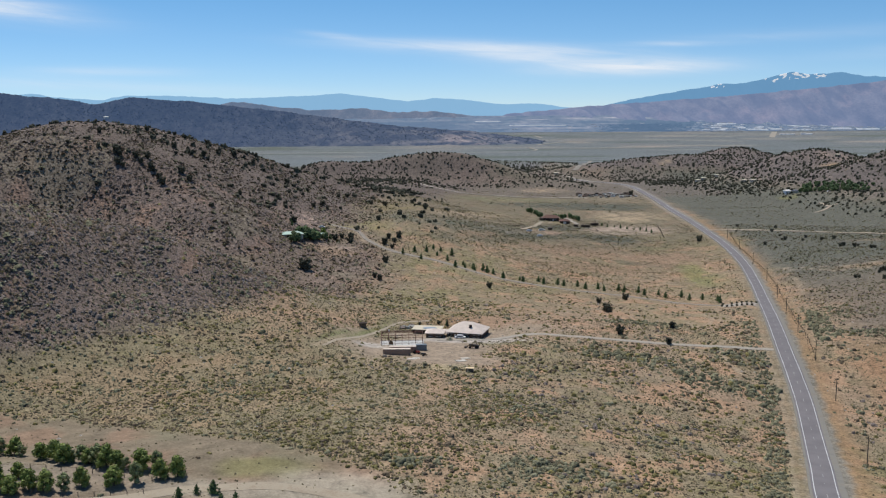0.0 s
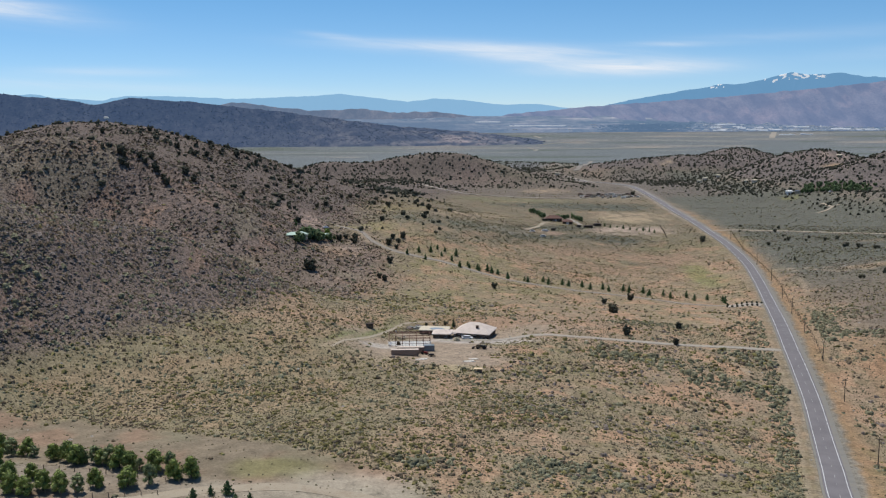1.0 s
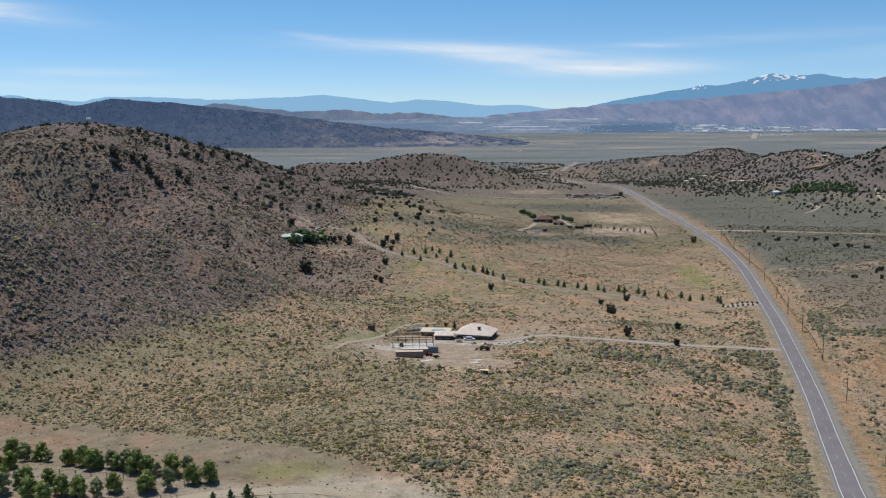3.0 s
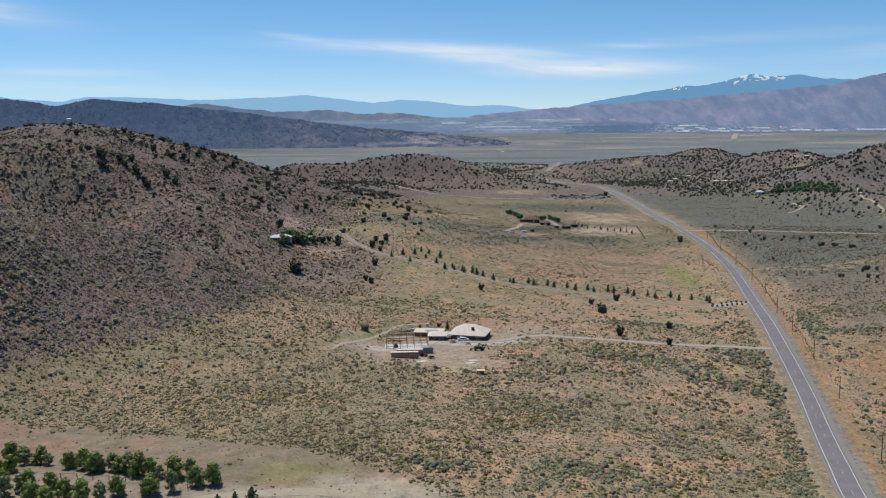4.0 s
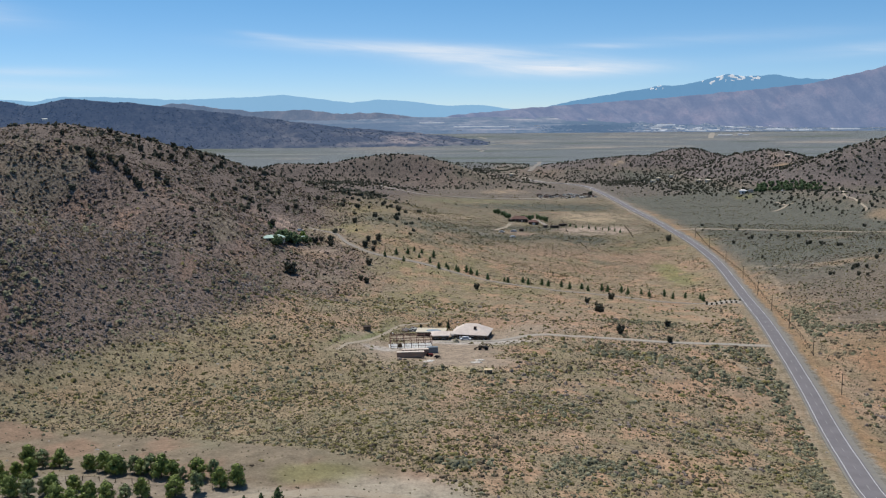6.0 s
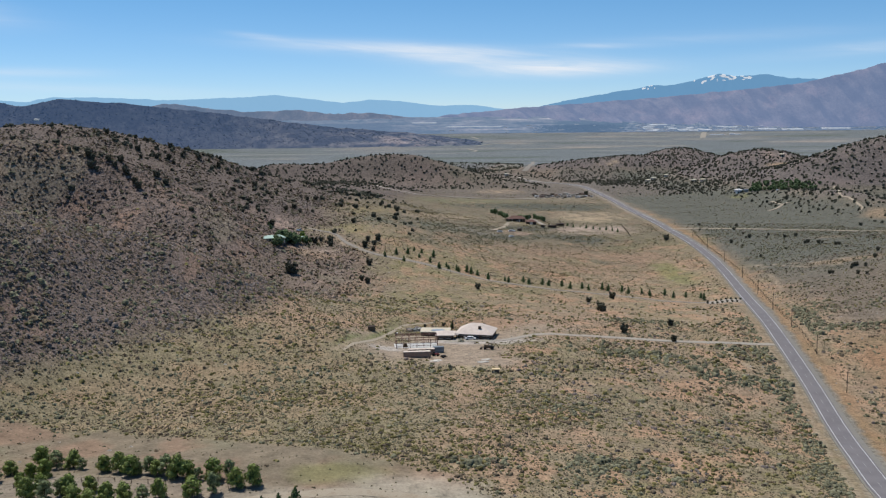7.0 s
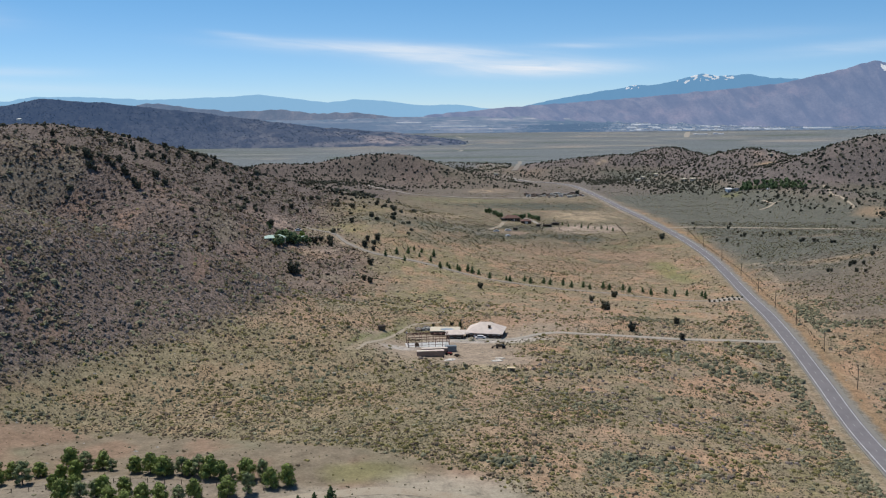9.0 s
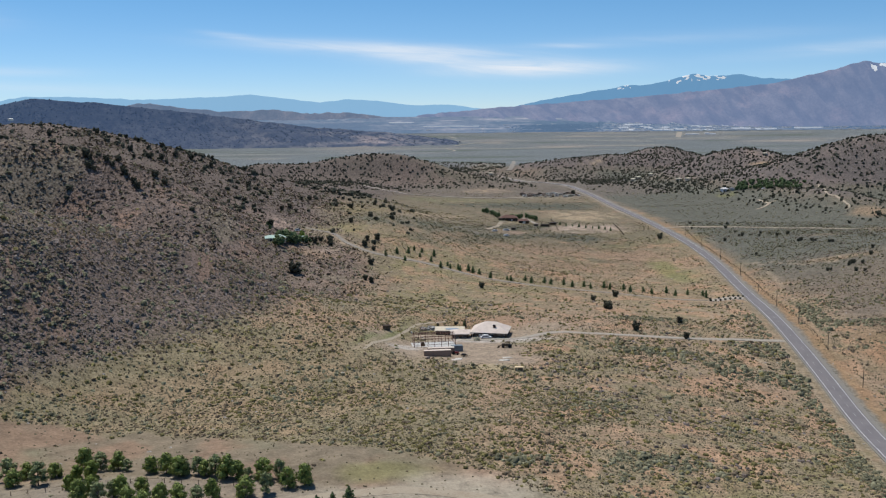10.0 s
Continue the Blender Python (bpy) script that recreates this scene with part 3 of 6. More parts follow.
def build_ground():
    view = np.linspace(-36, 42, 440)
    rest = np.linspace(43, 323, 48)[1:-1]
    ang = np.radians(np.concatenate([view, rest]))
    rad = np.concatenate([np.linspace(2, 200, 14, endpoint=False), np.geomspace(200, 5900, 530)])
    r, a = np.meshgrid(rad, ang, indexing="ij")
    x, y = CENTRE[0] + r * np.sin(a), CENTRE[1] + r * np.cos(a)
    z = terrain(x, y)
    ob = mesh_object("ground", np.stack([x, y, z], -1).reshape(-1, 3), grid_faces(len(rad), len(ang), True)[:, ::-1], M["ground"], True)
    layer = ob.data.color_attributes.new("soil", "FLOAT_COLOR", "POINT")
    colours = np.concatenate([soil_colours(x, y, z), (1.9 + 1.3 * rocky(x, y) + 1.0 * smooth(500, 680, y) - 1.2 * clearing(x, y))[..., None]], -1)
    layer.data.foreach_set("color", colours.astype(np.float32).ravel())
    return tagged(ob, "dry tan and olive high-desert ground with bare red soil patches", "ground", kind="structure")


build_ground()


def ribbon(name, line, width, mat, lift, label, category, kind="structure", shift=0.0, follow_road=False, step=4.0, parent=None):
    p = np.asarray(line, float) if follow_road else rounded(line, step)
    d = np.gradient(p, axis=0)
    d /= np.hypot(d[:, 0], d[:, 1])[:, None]
    side = np.stack([d[:, 1], -d[:, 0]], 1)
    across = np.linspace(-0.5, 0.5, 3 if width > 1 else 2)
    rows = []
    for k in across:
        q = p + side * (shift + k * width)
        z = np.interp(np.arange(len(p)), np.arange(len(ROAD_Z)), ROAD_Z) if follow_road else terrain(q[:, 0], q[:, 1])
        rows.append(np.column_stack([q, z + lift + (0.04 * (1 - (2 * k) ** 2) if width > 3 else 0)]))
    v = np.stack(rows, 1)
    n = len(across)
    top = v.reshape(-1, 3)
    faces = grid_faces(len(p), n)
    low = len(top)
    edge = np.concatenate([v[:, 0] - (0, 0, lift + 0.3), v[:, -1] - (0, 0, lift + 0.3)])
    e1, e2 = np.arange(len(p) - 1), np.arange(len(p) - 1) + len(p) + low
    sides = np.concatenate([np.stack([low + e1, e1 * n, (e1 + 1) * n, low + e1 + 1], 1), np.stack([e1 * n + n - 1, e2, e2 + 1, (e1 + 1) * n + n - 1], 1)])
    ob = mesh_object(name, np.concatenate([top, edge]), np.concatenate([faces, sides]), mat, False, parent)
    if label:
        tagged(ob, label, category, kind=kind)
    return ob


road = ribbon("road", ROAD_LINE, 7.7, M["asphalt"], 0.06, "two-lane grey asphalt highway curving through the valley", "road", shift=0.3, follow_road=True)
ribbon("pavement", ROAD_LINE, 2.2, M["shoulder"], -0.03, "grey gravel shoulder beside the highway", "road shoulder", shift=5.0, follow_road=True)
ribbon("pavement", ROAD_LINE, 0.9, M["shoulder"], -0.03, "narrow gravel shoulder beside the highway", "road shoulder", shift=-3.9, follow_road=True)
for side in (-2.85, 3.45):
    ribbon("edge_line", ROAD_LINE, 0.2, M["line_paint"], 0.075, "", "", shift=side, follow_road=True, parent=road)
for k in range(2, 150, 3):
    if k + 1 < len(ROAD_LINE) - 1:
        seg = ROAD_LINE[k:k + 2]
        dash = ribbon("centre_dash", np.vstack([seg[0], seg.mean(0), seg[1]]), 0.12, M["dash_paint"], 0.0, "", "", shift=0.3, follow_road=True, parent=road)
        co = np.empty(len(dash.data.vertices) * 3, np.float32)
        dash.data.vertices.foreach_get("co", co)
        co = co.reshape(-1, 3)
        co[:, 2] = road_near(co[:, 0], co[:, 1])[1] + 0.11
        co[len(co) - 6:, 2] -= 0.1
        dash.data.vertices.foreach_set("co", co.ravel())
ribbon("driveway", DRIVE_HOUSE, 4.2, M["gravel"], 0.12, "pale gravel driveway leading from the highway to the house", "driveway")
ribbon("driveway", DRIVE_TREES, 3.4, M["dull_gravel"], 0.12, "long gravel driveway lined with small conifers", "driveway")
ribbon("dirt_road", SIDE_ROAD, 4.5, M["dirt_track"], 0.2, "straight pale dirt road crossing the sagebrush flat", "dirt road")
ribbon("dirt_road", HILL_ROAD, 6.0, M["gravel"], 0.4, "pale dirt road rounding the foot of the juniper knoll", "dirt road")
ribbon("dirt_track", [(-50, 404), (-47.5, 412), (-38, 441), (-25, 475), (-18, 487), (-4, 494)], 1.7, M["dirt_track"], 0.08, "narrow pale wheel track climbing behind the yard", "dirt track")
ribbon("dirt_track", ORCHARD_TRACK, 4.2, M["dirt_track"], 0.08, "pale dusty track past the orchard", "dirt track")

# ---- distance: ridges and mountains behind the valley ----


RIDGE_FACES = {}


def ridge(name, skyline, depth, foot_z, reach, mat, rough_amp, label, seed, gully=0.0, paint=None, seen_at=4850.0, snow_cover=None, step=7.0, rows=46):
    """A long mountain: a crest along the skyline, its face coming down towards the valley over `reach` metres."""
    xs, zs = np.array(skyline, float).T
    k = depth / seen_at
    xs, zs = 3 + (xs - 3) * k, 103 + (zs - 103) * k
    x = np.arange(xs[0], xs[-1], step)
    # smooth the skyline's corners
    z = np.interp(x, xs, zs)
    for _ in range(int(490 / step ** 2)):
        z[1:-1] = 0.25 * z[:-2] + 0.5 * z[1:-1] + 0.25 * z[2:]
    t = np.linspace(0, 1, rows) ** 0.75
    X, T = np.meshgrid(x, t, indexing="ij")
    Zc = np.repeat(z[:, None], len(t), 1)
    Zc = Zc + rough_amp * fnoise(X, X * 0 + seed, 42, seed, 4)
    fall = np.where(T < 0.88, (T / 0.88) ** 1.25, 1 - ((T - 0.88) / 0.12) ** 2 * 0.25)
    Y = depth - reach + reach * T
    relief = 1 - 2 * np.abs(fnoise(X + 0.5 * (Y - depth), (Y - depth) * 0.3, 130, seed + 3, 4))
    Z = foot_z + (Zc - foot_z) * fall + gully * relief * np.sin(np.pi * np.clip(T / 0.88, 0, 1)) ** 0.7
    X = X * (Y / depth) ** 0.6
    # the range bends round the valley, so that its far end comes nearer
    turn = radians(5.6)
    k = np.minimum(1.0, (depth + 25) / (depth * math.cos(turn) + (x + 62) * math.sin(turn)))[:, None]
    X, Y, Z = -30 + (X + 30) * k, Y * k, 101 + (Z - 101) * k
    ob = mesh_object(name, np.stack([X, Y, Z], -1).reshape(-1, 3), grid_faces(len(x), len(t))[:, ::-1], mat, True)
    RIDGE_FACES[label] = (X, Y, Z, T)
    if snow_cover:
        ob.data.materials.append(snow)
        white = snow_cover(X, Y, T)[:-1, :-1].ravel() > 0.5
        ob.data.polygons.foreach_set("material_index", white.astype(np.int32))
    if paint:
        layer = ob.data.color_attributes.new("soil", "FLOAT_COLOR", "POINT")
        c = paint(X, Y, Z, T)
        layer.data.foreach_set("color", np.concatenate([c, np.ones(X.shape + (1,))], -1).astype(np.float32).ravel())
    return tagged(ob, label, "mountain", kind="structure")


def blend(base, tint, share):
    return base * (1 - share[..., None]) + np.array(tint) * share[..., None]


def wooded_with_shade(X, Y, Z, T):
    """Juniper cover and bare ground, with cloud shade and sunlit paleness put into the colour."""
    # base colour lowered to carry the cloud shade over the ridge
    c = np.zeros(X.shape + (3,)) + np.array((0.085, 0.08, 0.07))
    cover = smooth(-0.2, 0.3, fnoise(X, Y, 22, 151, 3) + 0.4 * fnoise(X, Y, 160, 155) + 0.9 * smooth(0.3, 0.75, T) - 0.55 - 0.5 * smooth(-1000, -300, X))
    # paler towards the right, where sunlight is painted in
    c = blend(c, (0.24, 0.205, 0.165), smooth(-750, -150, X) * smooth(-0.1, 0.3, fnoise(X, 2 * Y, 60, 157)))
    c = blend(c, (0.045, 0.046, 0.038), 0.85 * cover)
    bare = smooth(-30, 40, X) * (1 - smooth(150, 230, X)) * smooth(0.1, 0.3, T) * (1 - smooth(0.5, 0.75, T))
    return blend(c, (0.5, 0.38, 0.29), 0.8 * bare * smooth(-0.15, 0.15, fnoise(X, Y, 26, 159)))


def snowy(X, Y, Z, T):
    """Dark forest with snow lying below the summits."""
    c = np.zeros(X.shape + (3,)) + np.array((0.05, 0.065, 0.07))
    c = blend(c, (0.09, 0.1, 0.1), smooth(0, 0.5, fnoise(X, Y, 120, 161)))
    return blend(c, (0.035, 0.045, 0.05), smooth(0.1, 0.5, fnoise(X, Y, 40, 163)))


def summit_snow(X, Y, T):
    """Where snow still lies below the summits."""
    where = np.exp(-((X - 1762) / 120) ** 4) + 0.9 * np.exp(-((X - 1405) / 55) ** 2) + 0.6 * np.exp(-((X - 1925) / 60) ** 2)
    streak = fnoise(X / 1.7, 420 * T, 11, 165, 4)
    return where * smooth(0.72, 0.87, T) * (0.48 + 1.9 * streak)


def late_snow(X, Y, T):
    """One snow patch near the brown summit."""
    return np.exp(-((X - 2665) / 20) ** 2 - ((T - 0.80) / 0.05) ** 2) + np.exp(-((X - 2720) / 26) ** 2 - ((T - 0.84) / 0.03) ** 2)


def bare_slopes(X, Y, Z, T):
    """Reddish bare slopes with the draws' shade put into the colour, and a late snow patch."""
    c = np.zeros(X.shape + (3,)) + np.array((0.2, 0.158, 0.138))
    c = blend(c, (0.3, 0.2, 0.165), 0.8 * smooth(0.05, 0.45, fnoise(X, 1.8 * Y, 110, 171)))
    # dark streaks painted as shade in the gullies
    c = blend(c, (0.04, 0.042, 0.05), smooth(-0.05, 0.35, fnoise(X + 0.4 * Y, Y * 0.5, 60, 175, 5)) * 0.7)
    c = blend(c, (0.33, 0.22, 0.18), np.exp(-((X - 1560) / 120) ** 2 - ((T - 0.35) / 0.16) ** 2))
    return c


# white glow added so that snow on the back-lit face shows bright
snow = material("glowing_mountain_snow", [(0.86, 0.87, 0.89), (0.93, 0.94, 0.95)], size=40, rough=0.8, haze=((0.95, 0.98, 1.0), 0.45), world_coords=True)
# each range glows by its own share, for the haze over that distance
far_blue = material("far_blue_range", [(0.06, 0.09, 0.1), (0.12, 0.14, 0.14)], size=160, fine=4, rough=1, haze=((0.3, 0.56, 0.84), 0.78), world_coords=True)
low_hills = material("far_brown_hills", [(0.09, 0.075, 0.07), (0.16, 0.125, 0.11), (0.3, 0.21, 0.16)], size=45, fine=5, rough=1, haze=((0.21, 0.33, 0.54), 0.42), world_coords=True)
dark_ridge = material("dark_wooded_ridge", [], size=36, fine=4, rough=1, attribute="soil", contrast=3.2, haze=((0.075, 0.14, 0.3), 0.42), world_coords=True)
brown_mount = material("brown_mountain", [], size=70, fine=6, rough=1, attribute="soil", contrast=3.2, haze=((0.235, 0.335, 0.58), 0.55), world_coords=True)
snow_mount = material("hazy_wooded_mountain", [], size=100, fine=6, rough=1, attribute="soil", haze=((0.2, 0.44, 0.74), 0.66), world_coords=True)

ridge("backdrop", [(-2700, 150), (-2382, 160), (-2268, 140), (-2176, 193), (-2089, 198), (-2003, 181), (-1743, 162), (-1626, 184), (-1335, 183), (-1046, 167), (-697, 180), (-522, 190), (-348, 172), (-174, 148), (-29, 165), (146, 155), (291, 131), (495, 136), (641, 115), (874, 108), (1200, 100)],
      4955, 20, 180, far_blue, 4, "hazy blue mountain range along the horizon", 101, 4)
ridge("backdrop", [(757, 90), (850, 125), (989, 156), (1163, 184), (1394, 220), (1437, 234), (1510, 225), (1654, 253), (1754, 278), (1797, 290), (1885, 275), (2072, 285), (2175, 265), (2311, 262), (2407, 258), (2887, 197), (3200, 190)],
      4935, 20, 180, snow_mount, 5, "forested mountain in blue haze with snow patches on its summit", 111, 8, snowy, 4850.0, summit_snow, 5.0, 70)
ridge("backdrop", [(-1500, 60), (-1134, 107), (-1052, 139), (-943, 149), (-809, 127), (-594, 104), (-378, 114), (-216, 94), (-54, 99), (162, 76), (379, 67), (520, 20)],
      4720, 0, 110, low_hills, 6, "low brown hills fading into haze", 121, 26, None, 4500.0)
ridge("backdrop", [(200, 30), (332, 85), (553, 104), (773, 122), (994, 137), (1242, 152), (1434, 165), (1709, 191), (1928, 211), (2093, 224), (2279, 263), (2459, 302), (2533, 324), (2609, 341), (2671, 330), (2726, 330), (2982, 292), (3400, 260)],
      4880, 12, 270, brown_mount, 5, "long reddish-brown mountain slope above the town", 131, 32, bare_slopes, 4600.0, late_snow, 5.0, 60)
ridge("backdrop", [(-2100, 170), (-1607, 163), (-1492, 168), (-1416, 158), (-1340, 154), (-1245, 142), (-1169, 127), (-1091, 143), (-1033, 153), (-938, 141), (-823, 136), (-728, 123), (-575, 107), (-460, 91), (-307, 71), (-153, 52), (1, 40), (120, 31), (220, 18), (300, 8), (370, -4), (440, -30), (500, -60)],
      3950, -50, 270, dark_ridge, 4, "dark juniper-covered ridge beyond the valley floor", 141, 10, wooded_with_shade, 3200.0)

# ---- plants ----
rng = np.random.default_rng(7)


def ball(rings, spokes, jitter, squash=1.0, half=False, seed=0):
    """A lumpy closed ball (or a dome standing on the ground) of about unit radius."""
    r = np.random.default_rng(seed)
    v, f = [(0, 0, 1.0)], []
    for k in range(1, rings + 1):
        lat = math.pi * (0.5 if half else 1.0) * k / (rings + (0 if half else 1))
        for s in range(spokes):
            a = 2 * math.pi * (s + 0.5 * (k % 2)) / spokes
            v.append((math.sin(lat) * math.cos(a), math.sin(lat) * math.sin(a), math.cos(lat)))
    v = np.array(v)
    v *= (1 + jitter * r.uniform(-1, 1, len(v)))[:, None]
    v[:, 2] *= squash
    if half:
        v[-spokes:, 2] = -0.15
    for s in range(spokes):
        f.append((0, 1 + s, 1 + (s + 1) % spokes))
    for k in range(rings - 1):
        for s in range(spokes):
            a, b = 1 + k * spokes + s, 1 + k * spokes + (s + 1) % spokes
            f += [(a, a + spokes, b), (b, a + spokes, b + spokes)]
    if not half:
        v = np.vstack([v, (0, 0, -squash)])
        base = 1 + (rings - 1) * spokes
        for s in range(spokes):
            f.append((len(v) - 1, base + (s + 1) % spokes, base + s))
    return v, np.array(f)


def merged(pieces):
    vs, fs, n = [], [], 0
    for v, f in pieces:
        vs.append(v)
        fs.append(f + n)
        n += len(v)
    return np.concatenate(vs), np.concatenate(fs)


def scatter(name, templates, place, size, mat, label, category, tall=1.0, soft=False):
    """Many small plants or stones as one mesh: place (n, 3), size (n,)."""
    pick, turn = rng.integers(len(templates), size=len(place)), rng.uniform(0, 2 * np.pi, len(place))
    stretch = np.stack([rng.uniform(0.8, 1.25, len(place)), rng.uniform(0.8, 1.25, len(place)), tall * rng.uniform(0.75, 1.3, len(place))], 1) * size[:, None]
    vs, fs, n = [], [], 0
    for k, (v, f) in enumerate(templates):
        sel = np.where(pick == k)[0]
        if not len(sel):
            continue
        w = v[None] * stretch[sel][:, None]
        c, s = np.cos(turn[sel])[:, None], np.sin(turn[sel])[:, None]
        w = np.stack([w[..., 0] * c - w[..., 1] * s, w[..., 0] * s + w[..., 1] * c, w[..., 2]], -1) + place[sel][:, None]
        vs.append(w.reshape(-1, 3))
        fs.append((f[None] + (np.arange(len(sel)) * len(v))[:, None, None] + n).reshape(-1, 3))
        n += len(sel) * len(v)
    ob = mesh_object(name, np.concatenate(vs), np.concatenate(fs), mat, soft)
    return tagged(ob, label, category, kind="stuff")


def fan_area(near, far, left=-33.0, right=37.0):
    return 0.5 * math.radians(right - left) * (far * far - near * near)


def uniform_places(density, near, far, left=-33.0, right=37.0):
    n = int(density * fan_area(near, far, left, right))
    r = np.sqrt(rng.uniform(near * near, far * far, n))
    a = np.radians(rng.uniform(left, right, n))
    return CENTRE[0] + r * np.sin(a), CENTRE[1] + r * np.cos(a)


def kept_clear(x, y):
    """Share of ground where shrubs may grow."""
    d, _ = road_near(x, y)
    free = smooth(8, 11, d) * (1 - 0.9 * wheel_tracks(x, y)) * (1 - tracks(x, y)) * (1 - yard_bare(x, y)) * (1 - clearing(x, y) * 0.985)
    on_right = (x - np.interp(y, ROAD_LINE[:, 1], ROAD_LINE[:, 0])) > 0
    verge = np.where(on_right, smooth(13, 22, d + 4 * fnoise(x, y, 18, 90)), 1.0)
    field = smooth(0, 30, x - 168 - 0.12 * (y - 300)) * (1 - smooth(400, 470, y - 0.25 * (x - 180) + 14 * fnoise(x, y, 16, 25)))
    corral = np.clip(blob(x, y, 191, 931, 42, 30, 0, 0.3, 213) + blob(x, y, 213, 1040, 38, 50, 0, 0.4, 211) + blob(x, y, -112, 776, 9, 34, 8, 0.4, 217) + blob(x, y, 151, 1372, 48, 40, 0, 0.4, 216) + blob(x, y, 103, 884, 20, 8, 35, 0.4, 214), 0, 1)
    return free * (0.06 + 0.94 * verge) * (1 - 0.93 * field) * (1 - 0.9 * corral)


def sprigs(n, seed, size, squash):
    """Small twig tips standing out of a bush, one triangle each."""
    r = np.random.default_rng(seed)
    d = r.normal(size=(n, 3))
    d[:, 2] = np.abs(d[:, 2]) + 0.15
    d /= np.linalg.norm(d, axis=1)[:, None]
    a = np.cross(d, r.normal(size=(n, 3)))
    a /= np.linalg.norm(a, axis=1)[:, None]
    base, tip = d * 0.72 * (1, 1, squash), d * r.uniform(0.95, 1.3, n)[:, None] * (1, 1, squash)
    v = np.stack([base - a * size, base + a * size, tip], 1).reshape(-1, 3)
    return v, np.arange(3 * n).reshape(-1, 3)


DOMES = [merged([ball(2, 5, 0.34, 0.72, True, 10 + k), sprigs(5, 110 + k, 0.3, 0.72)]) for k in range(7)]
CLUMPS = []
for k in range(7):
    r = np.random.default_rng(50 + k)
    parts = []
    for j in range(2):
        v, f = merged([ball(2, 6, 0.36, 0.75, True, 70 + 5 * k + j), sprigs(9, 150 + 5 * k + j, 0.26, 0.75)])
        parts.append((v * r.uniform(0.5, 0.85) + np.array((r.uniform(-0.5, 0.5), r.uniform(-0.5, 0.5), 0)), f))
    CLUMPS.append(merged(parts))
def low_tuft(seed, n=6):
    """A small far bush: a few broad leaning blades of twigs."""
    r = np.random.default_rng(seed)
    a, lean = r.uniform(0, 2 * np.pi, n), r.uniform(0, 2 * np.pi, n)
    mid = np.stack([np.cos(a), np.sin(a), 0 * a], 1) * r.uniform(0.05, 0.5, n)[:, None]
    across = np.stack([-np.sin(lean), np.cos(lean), 0 * a], 1) * r.uniform(0.4, 0.75, n)[:, None]
    mid = mid - np.stack([np.cos(lean), np.sin(lean), 0 * a], 1) * 0.35
    tip = mid + np.stack([np.cos(lean) * 0.85, np.sin(lean) * 0.85, r.uniform(0.4, 0.75, n)], 1)
    low = np.array((0, 0, -0.1))
    return np.stack([mid - across + low, mid + across + low, tip], 1).reshape(-1, 3), np.arange(3 * n).reshape(-1, 3)


LOW_TUFTS = [low_tuft(30 + k) for k in range(7)]


